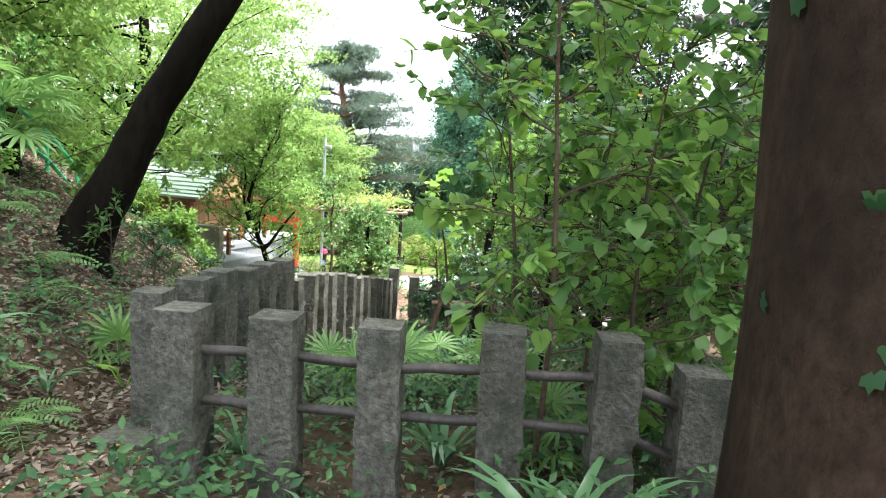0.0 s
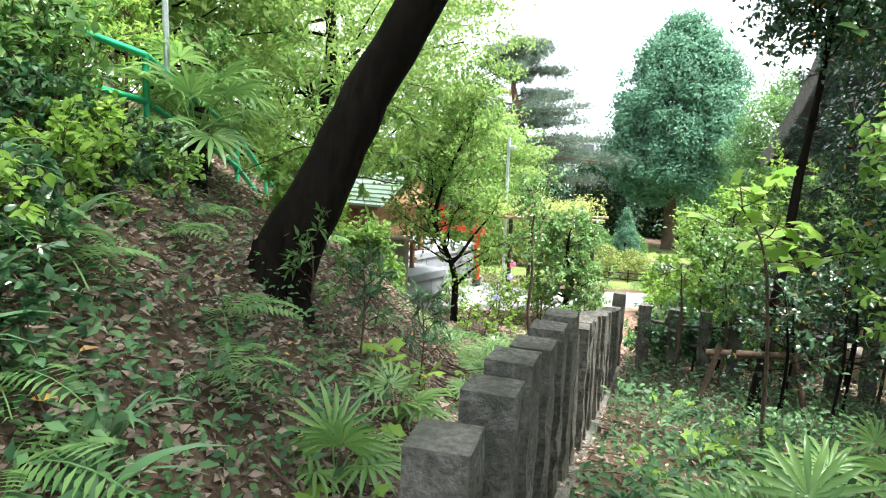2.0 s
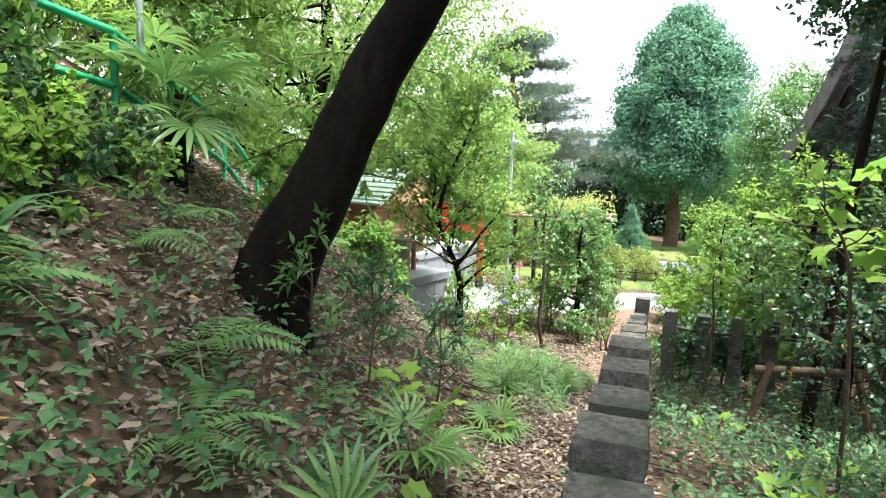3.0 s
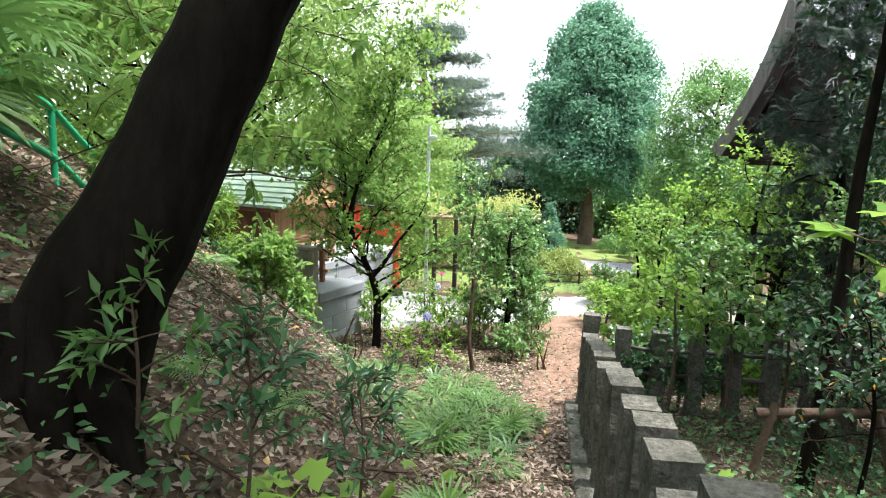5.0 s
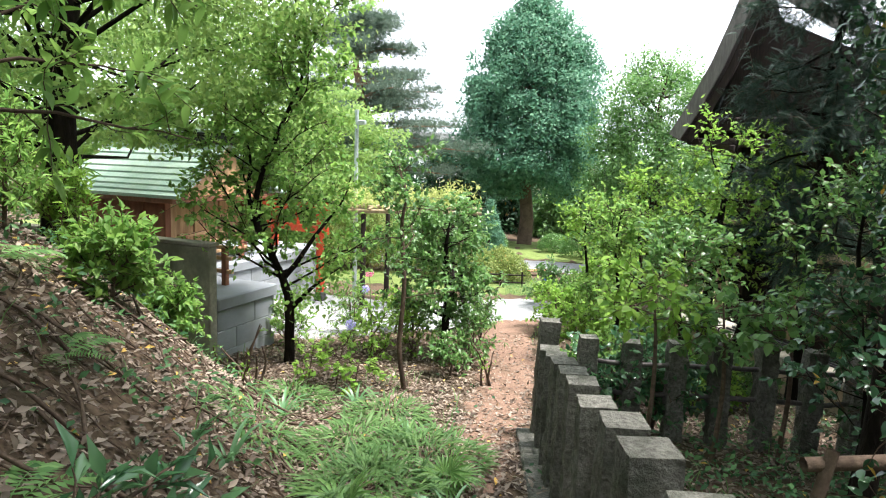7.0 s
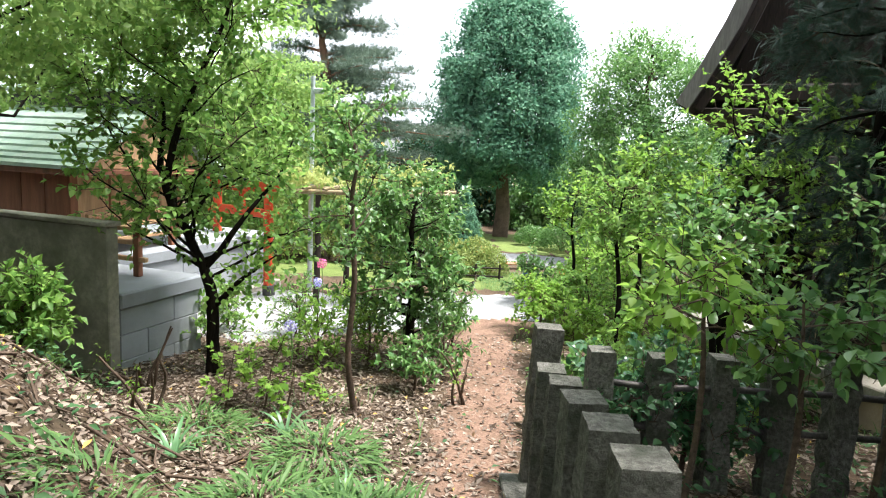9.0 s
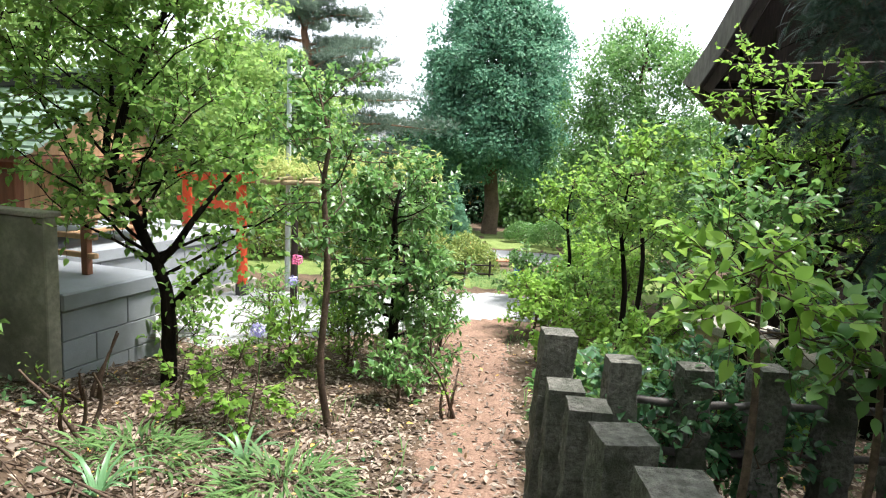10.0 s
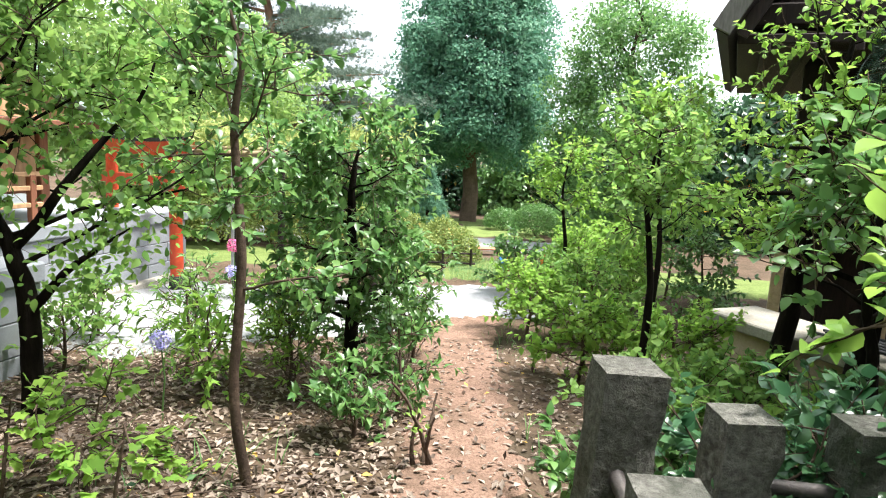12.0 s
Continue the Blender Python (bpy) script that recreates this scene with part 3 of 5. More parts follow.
# small shrine, its podium and torii ----------------------------------------
POD = Matrix.Translation((-6.5, 14.6, 0)) @ pose(0, 0, 0, 0, 0, -16.6)


def podium():
    p = thing("podium", (-7.5, 16.5, -2.2), "pale granite block podium of the small shrine", "podium")
    # a short front part beside the wall, and the long part under the shrine, set back
    for x1, y0, y1 in ((0.0, 0.0, 1.45), (-1.9, 1.453, 6.0)):
        part("core", boxed((-6.9, y0 + 0.03, -2.3), (x1 - 0.06, y1 - 0.1, -1.4), 0.0, POD), M_CONCRETE, p)
        part("deck", boxed((-7.0, y0, -1.395), (x1 + 0.03, y1, -1.2), 0.02, POD), M_GRANITE, p)
        for row in range(3):
            z0 = -2.36 + 0.32 * row
            y = y0 - 0.45 * (row % 2)
            while y < y1 - 0.1:
                ya, yb = max(y0 + 0.02, y), min(y1 - 0.03, y + 0.9)
                if yb - ya > 0.1:
                    part("granite_block", boxed((x1 - 0.3, ya + 0.004, z0 + 0.004), (x1 - 0.01, yb - 0.004, z0 + 0.316), 0.008, POD), M_GRANITE, p)
                y += 0.9
        part("foot_kerb", boxed((x1 - 0.3, y0 - (0.1 if y0 == 0 else 0), -2.6), (x1 + 0.14, y1 + 0.12, -2.25), 0.015, POD), M_KERB, p)


podium()
bm = boxed((-5.5, -0.17, -2.5), (0.02, -0.01, -0.4), 0.012, POD)
alone("retaining_wall", bm, M_CONCRETE, "stained grey concrete wall closing the podium towards the bank", "wall", "structure")
bm = boxed((-5.5, -0.2, -0.395), (0.04, 0.02, -0.34), 0.01, POD)
alone("wall_cap", bm, M_KERB, "pale concrete cap along the top of the wall", "wall", "structure")

SHR = Matrix.Translation((-9.0, 17.6, 0)) @ pose(0, 0, 0, 0, 0, -16.6)


def small_shrine():
    h = thing("small_shrine", (-9.0, 17.6, -1.16), "small wooden shrine with a green copper roof on a granite podium", "shrine")
    part("body", boxed((-1.2, -0.6, -0.85), (0.75, 1.6, 0.1), 0.02, SHR), M_REDWOOD, h)
    for k in range(4):
        part("wall_board", boxed((-1.2 + 0.49 * k, -0.635, -0.85), (-0.725 + 0.49 * k, -0.605, 0.08), 0.006, SHR), M_REDWOOD, h)
    for k, y in enumerate((-0.6, 0.1, 0.8)):
        part("front_panel", boxed((0.755, y, -0.8), (0.79, y + 0.66, 0.05), 0.006, SHR), M_WOOD, h, "pale new wood panel")
    for x, y in ((-1.2, -0.62), (0.77, -0.62), (0.77, 1.55), (-1.2, 1.55)):
        part("corner_post", boxed((x - 0.07, y - 0.07, -1.15), (x + 0.07, y + 0.07, 0.12), 0.01, SHR), M_REDWOOD, h)
    part("eave_beam", boxed((-1.7, -1.05, 0.05), (1.35, 2.0, 0.14), 0.015, SHR), M_REDWOOD, h)
    # roof in stepped courses on both slopes
    n = 9
    for sgn in (-1, 1):
        for k in range(n):
            a, b = k / n, (k + 1) / n
            za, zb = 0.16 + 1.0 * (0.65 * a + 0.35 * a * a), 0.16 + 1.0 * (0.65 * b + 0.35 * b * b)
            ya, yb = 1.6 * (1 - a), 1.6 * (1 - b)
            bm = bmesh.new()
            v = [bm.verts.new(c) for c in ((-1.85 + 0.2 * a, 0.5 + sgn * ya, za + 0.035), (1.5 - 0.2 * a, 0.5 + sgn * ya, za + 0.035), (1.5 - 0.2 * b, 0.5 + sgn * yb, zb), (-1.85 + 0.2 * b, 0.5 + sgn * yb, zb),
                                           (-1.85 + 0.2 * a, 0.5 + sgn * ya, za - 0.02), (1.5 - 0.2 * a, 0.5 + sgn * ya, za - 0.02), (1.5 - 0.2 * b, 0.5 + sgn * yb, zb - 0.05), (-1.85 + 0.2 * b, 0.5 + sgn * yb, zb - 0.05))]
            for q in ((0, 1, 2, 3), (4, 5, 1, 0), (7, 6, 5, 4), (1, 5, 6, 2), (4, 0, 3, 7)):
                bm.faces.new([v[i] for i in q])
            bmesh.ops.recalc_face_normals(bm, faces=bm.faces[:])
            bmesh.ops.transform(bm, matrix=SHR, verts=bm.verts[:])
            part("roof_course", bm, M_COPPER, h)
    for x in (-1.5, 1.16):
        bm = bmesh.new()
        f = bm.faces.new([bm.verts.new((x, 0.5 + q, z)) for q, z in ((-1.4, 0.15), (1.4, 0.15), (0.7, 0.52), (0, 1.1), (-0.7, 0.52))])
        for v in bmesh.ops.extrude_face_region(bm, geom=[f])["geom"]:
            if isinstance(v, bmesh.types.BMVert):
                v.co.x += 0.06
        bmesh.ops.recalc_face_normals(bm, faces=bm.faces[:])
        bmesh.ops.transform(bm, matrix=SHR, verts=bm.verts[:])
        part("gable_board", bm, M_WOOD, h)
    part("ridge", boxed((-1.75, 0.38, 1.12), (1.42, 0.62, 1.34), 0.02, SHR), M_BLACK, h)
    part("ridge_cap", boxed((-1.9, 0.33, 1.345), (1.57, 0.67, 1.41), 0.015, SHR), M_COPPER, h)


small_shrine()


def wooden_rail(p, q, z0):
    """A low rail of new wood with posts, between two plan points of the podium."""
    f = thing("wooden_railing", tuple(POD @ Vector((p[0], p[1], z0))), "low railing of pale new wood on dark posts", "railing", "wooden railings")
    a, b = Vector((p[0], p[1], 0)), Vector((q[0], q[1], 0))
    d = (b - a)
    L = d.length
    m = POD @ Matrix.Translation((a.x, a.y, z0)) @ Matrix.Rotation(math.atan2(d.y, d.x), 4, "Z")
    n = max(2, int(L / 0.8) + 1)
    for i in range(n):
        x = L * i / (n - 1)
        part("post", boxed((x - 0.045, -0.045, 0), (x + 0.045, 0.045, 0.62), 0.008, m), M_REDWOOD, f)
    for z in (0.2, 0.42, 0.6):
        part("bar", boxed((-0.15, -0.03 - 0.005, z), (L + 0.15, 0.03 + 0.005, z + 0.06), 0.008, m), M_WOOD, f)


wooden_rail((-0.6, 0.9), (-3.6, 0.9), -1.2)
wooden_rail((-2.2, 1.7), (-2.2, 3.3), -1.2)


def torii(x, y, z, turn, w, hgt, label):
    m = Matrix.Translation((x, y, z)) @ pose(0, 0, 0, 0, 0, turn)
    t = thing("torii_gate", (x, y, z), label, "torii gate", "torii gates")
    for sx in (-1, 1):
        me = tube_mesh("pillar", [(np.array([(sx * w / 2 * (1.03 - 0.05 * s), 0, hgt * s) for s in np.linspace(0, 1, 5)]), [0.1, 0.1, 0.097, 0.094, 0.09])], M_RED, 14)
        me.transform(m)
        part("pillar", me, M_RED, t)
        me = tube_mesh("pillar_foot", [(np.array([(sx * w / 2 * 1.03, 0, -0.05), (sx * w / 2 * 1.03, 0, 0.2), (sx * w / 2 * 1.03, 0, 0.22)]), [0.125, 0.125, 0.1])], M_BLACK, 14)
        me.transform(m)
        part("pillar_foot", me, M_BLACK, t)
    part("tie_beam", boxed((-w * 0.66, -0.05, hgt * 0.76), (w * 0.66, 0.05, hgt * 0.76 + 0.17), 0.01, m), M_RED, t)
    for nm, z0, z1, mt, ov in (("lintel", 0, 0.2, M_RED, 0.72), ("lintel_cap", 0.203, 0.26, M_BLACK, 0.78)):
        bm = bmesh.new()
        rows = []
        for s in np.linspace(-1, 1, 9):
            c = 0.07 * s * s
            rows.append([bm.verts.new((s * w * ov, yy, hgt + zz + c)) for yy, zz in ((-0.09, z0), (0.09, z0), (0.09, z1), (-0.09, z1))])
        for a, b in zip(rows, rows[1:]):
            for k in range(4):
                bm.faces.new((a[k], a[(k + 1) % 4], b[(k + 1) % 4], b[k]))
        bm.faces.new(rows[0])
        bm.faces.new(rows[-1][::-1])
        bmesh.ops.recalc_face_normals(bm, faces=bm.faces[:])
        bmesh.ops.transform(bm, matrix=m, verts=bm.verts[:])
        part(nm, bm, mt, t)
    part("centre_strut", boxed((-0.06, -0.04, hgt * 0.76 + 0.173), (0.06, 0.04, hgt - 0.003), 0.005, m), M_RED, t)


torii(-7.05, 20.2, -2.35, -30, 1.55, 2.05, "vermilion wooden torii gate with black capped lintel")

# pergola, pole, bench and far things -----------------------------------------


def pergola():
    z = -2.35
    p = thing("pergola", (-4.4, 19.6, z), "wisteria pergola of pale poles on dark posts", "pergola")
    for x, y in ((-5.3, 19.4), (-4.95, 20.6), (-3.3, 19.5), (-3.1, 20.7)):
        part("post", tube_mesh("post", [([(x, y, z - 0.1), (x + 0.01, y, -1.2), (x, y, -0.25)], [0.065, 0.06, 0.055])], M_DARKWOOD, 9), M_DARKWOOD, p)
    for y in (19.4, 20.65):
        part("beam", tube_mesh("beam", [([(-6.0, y, -0.2), (-4.4, y, -0.17), (-2.7, y, -0.13)], [0.045, 0.045, 0.04])], M_BAMBOO, 8), M_BAMBOO, p)
    for k in range(9):
        x = -5.9 + 0.38 * k
        part("cross_pole", tube_mesh("cross_pole", [([(x, 19.1, -0.115), (x + 0.02, 20.0, -0.11), (x, 20.95, -0.115)], [0.024, 0.024, 0.022])], M_BAMBOO, 6), M_BAMBOO, p)


pergola()
pl = thing("utility_pole", (-5.75, 20.7, -2.4), "thin galvanised steel lamp pole", "pole")
part("shaft", tube_mesh("shaft", [([(-5.75, 20.7, -2.45), (-5.76, 20.7, 0), (-5.77, 20.7, 2.05)], [0.055, 0.05, 0.045])], M_GALV, 10), M_GALV, pl)
part("cap", tube_mesh("cap", [([(-5.77, 20.7, 2.03), (-5.77, 20.7, 2.1)], [0.055, 0.05])], M_GALV, 10), M_GALV, pl)
part("lamp_head", boxed((-5.73, 20.62, 1.75), (-5.55, 20.78, 1.86), 0.02), M_GALV, pl)

bn = thing("bench", (-0.85, 26.5, -2.72), "low red-brown wooden bench beside the road", "bench")
for k in range(3):
    part("seat_slat", boxed((-1.2, 26.35 + 0.13 * k, -2.52), (-0.5, 26.46 + 0.13 * k, -2.48), 0.01), M_BENCH, bn)
for x in (-1.15, -0.6):
    part("leg", boxed((x, 26.37, -2.75), (x + 0.06, 26.7, -2.523), 0.01), M_DARKWOOD, bn)
for i, (x, y, m_, lab) in enumerate(((-1.45, 25.0, M_BLUE, "blue"), (0.08, 24.0, M_ORANGE, "orange"), (-0.9, 23.0, M_ORANGE, "orange"), (-0.98, 22.9, M_BLUE, "blue"))):
    z = float(land(x, y)) + 0.03
    b = thing("nobori_flag", (x, y, z), f"{lab} plastic marker standing at the edge of the lawn", "marker")
    part("rod", tube_mesh("rod", [([(x, y, z), (x, y, z + 0.42)], [0.012, 0.01])], M_GALV, 6), M_GALV, b)
    t = np.linspace(0, 1, 6)
    bm = bmesh.new()
    rows = [[bm.verts.new((x + u, y + 0.02 * math.sin(6 * s + u * 20) + dy, z + 0.1 + 0.3 * s)) for u, dy in ((0.012, 0), (0.09, 0.01), (0.17, 0), (0.17, 0.006), (0.012, 0.006))] for s in t]
    for a, c in zip(rows, rows[1:]):
        for k in range(5):
            bm.faces.new((a[k], a[(k + 1) % 5], c[(k + 1) % 5], c[k]))
    part("cloth", bm, m_, b)

# low bamboo fence round the clipped bushes
lf = thing("low_fence", (-3.2, 23.7, -2.55), "low dark rail fence in front of clipped azaleas", "fence")
for k in range(6):
    x = -4.6 + 0.62 * k
    part("stake", tube_mesh("stake", [([(x, 23.7, -2.75), (x, 23.7, -2.1)], [0.03, 0.03])], M_DARKWOOD, 6), M_DARKWOOD, lf)
for z in (-2.2, -2.42):
    part("rail", tube_mesh("rail", [([(-4.7, 23.7, z), (-3, 23.68, z - 0.01), (-1.4, 23.7, z)], [0.022, 0.022, 0.022])], M_DARKWOOD, 6), M_DARKWOOD, lf)

# far buildings beyond the trees
for (x, y, w, d, h_, lab) in ((-10, 95, 16, 10, 9.0, "far white apartment house with rows of windows"), (-34, 120, 26, 12, 10, "far pale house block in the haze")):
    b = thing("apartment_building", (x, y, -4.2), lab, "building", "far buildings")
    part("wall", boxed((x - w / 2, y, -4.4), (x + w / 2, y + d, -4.2 + h_), 0.05), M_WHITEWALL, b)
    part("roof", boxed((x - w / 2 - 0.4, y - 0.4, -4.195 + h_), (x + w / 2 + 0.4, y + d + 0.4, -3.8 + h_), 0.05), M_ROOF, b)
    for r in range(int(h_ / 3)):
        for k in range(int(w / 2.6)):
            xx = x - w / 2 + 0.8 + 2.6 * k
            part("window", boxed((xx, y - 0.06, -3.2 + 3 * r), (xx + 1.6, y + 0.05, -1.9 + 3 * r), 0.02), M_GLASSDARK, b)

# green handrail up the bank ---------------------------------------------------
hr = thing("handrail", (-6, 6.6, 1.2), "green painted pipe handrail climbing the bank", "handrail")
top = [(-6.1, 3.6, 2.75), (-6.0, 5.2, 2.42), (-6.0, 6.65, 2.25), (-6.3, 7.6, 2.0), (-6.7, 8.9, 1.62), (-7.0, 10.0, 1.02), (-7.4, 11.3, 0.45)]
low = [(x, y, z - 0.42) for x, y, z in top]
for line in (top, low):
    for a, b in zip(line, line[1:]):
        part("pipe", tube_mesh("pipe", [([a, b], [0.032, 0.032])], M_GREENPAINT, 9), M_GREENPAINT, hr)
for x, y, z in top:
    g = float(land(x, y))
    part("post", tube_mesh("post", [([(x, y, min(g, z - 0.9) - 0.1), (x, y, z)], [0.03, 0.03])], M_GREENPAINT, 9), M_GREENPAINT, hr)
sp = thing("steel_post", (-6.3, 7.2, 1.0), "slim galvanised post on the bank", "post")
part("shaft", tube_mesh("shaft", [([(-6.3, 7.25, 0.8), (-6.3, 7.25, 4.2)], [0.03, 0.03])], M_GALV, 9), M_GALV, sp)

# bamboo prop inside the enclosure
pr = thing("bamboo_prop", (-0.3, 9.0, -1.35), "weathered round timber prop tied under a leaning tree", "prop")
part("cross_pole", tube_mesh("cross_pole", [([(-0.82, 9.0, -0.55), (-0.4, 9.05, -0.53), (0.15, 9.1, -0.5)], [0.04, 0.042, 0.04])], M_TWIG, 8), M_TWIG, pr)
for x0, x1 in ((-0.95, -0.68), (0.3, 0.02)):
    part("leg", tube_mesh("leg", [([(x0, 8.9, -1.5), ((x0 + x1) / 2, 8.95, -1.0), (x1, 9.0, -0.46)], [0.036, 0.034, 0.033])], M_TWIG, 8), M_TWIG, pr)

# plants -----------------------------------------------------------------------


def branch(rng, p, d, length, r0, r1, n=7, wander=0.18, lift=0.0):
    """A crooked tapering limb: points and radii."""
    p, d = np.array(p, float), np.array(d, float)
    d /= np.linalg.norm(d)
    pts = [p]
    for _ in range(n):
        d = d + rng.normal(0, wander, 3) + np.array([0, 0, lift])
        d /= np.linalg.norm(d)
        p = p + d * length / n
        pts.append(p)
    return np.array(pts), np.linspace(r0, r1, n + 1)


def tree(name, label, trunk, radii, limbs, leaf_mat, shape, leaf, bark, seed, limb_len=1.2, start=0.35, rise=0.5, twigs=7, twig_len=0.45, per_twig=10, lift=0.05,
         category="tree", group="", taper=0.5, face_up=0.6, limb_r=0.35, shade_gap=0.0):
    """A tree of trunk, limbs and twigs that carry leaves along their length."""
    rng = np.random.default_rng(seed)
    trunk = np.array(trunk, float)
    t = thing(name, tuple(trunk[0]), label, category, group)
    tt, s0 = np.linspace(0, 1, max(10, len(trunk) * 3)), np.linspace(0, 1, len(trunk))
    q = tt * (len(trunk) - 1)
    i0 = np.clip(q.astype(int), 0, len(trunk) - 2)
    u = (q - i0)[:, None]
    ext = np.concatenate([2 * trunk[:1] - trunk[1:2], trunk, 2 * trunk[-1:] - trunk[-2:-1]])
    a, b, c, d = ext[i0], ext[i0 + 1], ext[i0 + 2], ext[i0 + 3]
    tp = 0.5 * (2 * b + (c - a) * u + (2 * a - 5 * b + 4 * c - d) * u ** 2 + (3 * b - a - 3 * c + d) * u ** 3)
    tp[1:-1] += rng.normal(0, min(0.01, radii[0] * 0.1), (len(tp) - 2, 3))
    tr = np.interp(tt, np.linspace(0, 1, len(radii)), radii)
    part("trunk", tube_mesh("trunk", [(tp, tr)], bark, 12 if radii[0] > 0.08 else 7), bark, t)
    lpaths, tpaths, pos, dirs = [], [], [], []
    for i in range(limbs):
        s = start + (1 - start) * (i + rng.uniform(0, 0.9)) / limbs
        p = np.array([np.interp(s, tt, tp[:, k]) for k in range(3)])
        r = np.interp(s, tt, tr)
        a = i * 2.4 + rng.uniform(-0.5, 0.5)
        L = limb_len * (1 - taper * (s - start) / (1 - start + 1e-6)) * rng.uniform(0.75, 1.2)
        d = np.array([math.cos(a), math.sin(a), rise + rng.normal(0, 0.2)])
        lp, lr = branch(rng, p, d, L, max(0.006, r * limb_r), 0.004, 7, 0.16, lift)
        lpaths.append((lp, lr))
        for k in range(twigs):
            q = rng.uniform(0.25, 1.0)
            b = np.array([np.interp(q, np.linspace(0, 1, 8), lp[:, c]) for c in range(3)])
            ax = lp[min(7, int(q * 7) + 1)] - lp[min(6, int(q * 7))]
            ax = ax / (np.linalg.norm(ax) + 1e-9)
            td = ax * 0.6 + rng.normal(0, 0.55, 3) + np.array([0, 0, lift])
            wp, wr = branch(rng, b, td, twig_len * rng.uniform(0.6, 1.3), 0.005, 0.002, 4, 0.2, lift)
            tpaths.append((wp, wr))
            u = rng.uniform(0.15, 1.0, per_twig)
            pp = np.stack([np.interp(u, np.linspace(0, 1, 5), wp[:, c]) for c in range(3)], -1)
            wd = (wp[-1] - wp[0]) / (np.linalg.norm(wp[-1] - wp[0]) + 1e-9)
            dd = wd[None] * 0.5 + unit(per_twig, rng) * 0.8
            pos.append(pp)
            dirs.append(dd)
    tagged(part("branchwork", tube_mesh("branchwork", lpaths, bark, 6), bark, t), kind="stuff")
    tagged(part("twig_growth", tube_mesh("twig_growth", tpaths, M_TWIG, 3), M_TWIG, t), kind="stuff")
    pos, dirs = np.concatenate(pos), np.concatenate(dirs)
    ups = unit(len(pos), rng) * (1 - face_up) + np.array([0, 0, face_up])
    v, f = scatter(shape, pos, dirs, ups, leaf * rng.uniform(0.65, 1.2, len(pos)))
    part("crown", mesh_np("crown", v, f, leaf_mat), leaf_mat, t)
    return t


def crown_tree(name, label, base, height, profile, radius, clumps, per, leaf, shape, leaf_mat, bark, seed, trunk_r=0.25, clump_r=0.5, flat=0.7, bare=0.2, category="tree", group="", lean=(0, 0), inner=0.45, face=0.5, squash=1.0):
    """A far tree: trunk, limbs that reach to clumps of leaves filling a profile of radii by height."""
    rng = np.random.default_rng(seed)
    base = np.array(base, float)
    t = thing(name, tuple(base), label, category, group)
    prof = np.array(profile, float)
    hs = rng.uniform(0, 1, clumps * 4)
    keep = rng.uniform(0, 1, clumps * 4) < np.interp(hs, np.linspace(0, 1, len(prof)), prof) / prof.max()
    hs = hs[keep][:clumps]
    n = len(hs)
    a = rng.uniform(0, 2 * np.pi, n)
    rr = radius * np.interp(hs, np.linspace(0, 1, len(prof)), prof) * np.sqrt(rng.uniform(inner ** 2, 1, n)) * rng.uniform(0.85, 1.12, n)
    z = height * (bare + (1 - bare) * hs)
    c = base + np.stack([rr * np.cos(a) + lean[0] * z, rr * np.sin(a) * squash + lean[1] * z, z], -1)
    tp = base + np.array([(lean[0] * s, lean[1] * s, s) for s in np.linspace(-0.1, height * 0.9, 8)])
    tp[1:] += rng.normal(0, trunk_r * 0.25, (7, 3)) * np.array([1, 1, 0])
    part("trunk", tube_mesh("trunk", [(tp, np.linspace(trunk_r * 1.25, trunk_r * 0.12, 8))], bark, 12), bark, t)
    paths = []
    for k in rng.choice(n, min(n, 36), replace=False):
        q = c[k]
        s = max(0.12 * height, (q[2] - base[2]) - 0.5 * np.hypot(*(q - base)[:2]))
        p0 = base + np.array([lean[0] * s, lean[1] * s, s])
        m = (p0 + q) / 2 + rng.normal(0, 0.12 * radius, 3)
        paths.append((np.array([p0, m, q]), [trunk_r * 0.2, trunk_r * 0.1, 0.01]))
    tagged(part("branchwork", tube_mesh("limbs", paths, bark, 5), bark, t), kind="stuff")
    off = unit(n * per, rng) * (rng.uniform(0.2, 1, n * per) ** 0.5)[:, None] * clump_r * np.repeat(rng.uniform(0.6, 1.3, n), per)[:, None]
    off[:, 2] *= flat
    pos = np.repeat(c, per, 0) + off
    axis = pos - (base + np.array([0, 0, height * 0.45]))
    axis /= np.linalg.norm(axis, axis=1)[:, None] + 1e-9
    ups = axis * 0.5 + off / (np.linalg.norm(off, axis=1)[:, None] + 1e-9) * 0.6 + unit(len(pos), rng) * (1 - face) + np.array([0, 0, 0.4])
    dirs = unit(len(pos), rng) + np.array([0, 0, -0.25])
    v, f = scatter(shape, pos, dirs, ups, leaf * rng.uniform(0.6, 1.25, len(pos)))
    part("crown", mesh_np("crown", v, f, leaf_mat), leaf_mat, t)
    return t


QLEAF = plain_leaf()
LEAF, NARROW, ROUND, LOBED = leaf_shape(0.5), leaf_shape(0.3), leaf_shape(0.75, 0.08), lobed_shape()
OVATE, HEART = ovate_shape(), ovate_shape(0.85, 0.06, 0.25, 0.35)
TUFT, SPRAY, FAN, FERN = tuft_shape(), yew_shape(), fan_shape(), fern_shape()

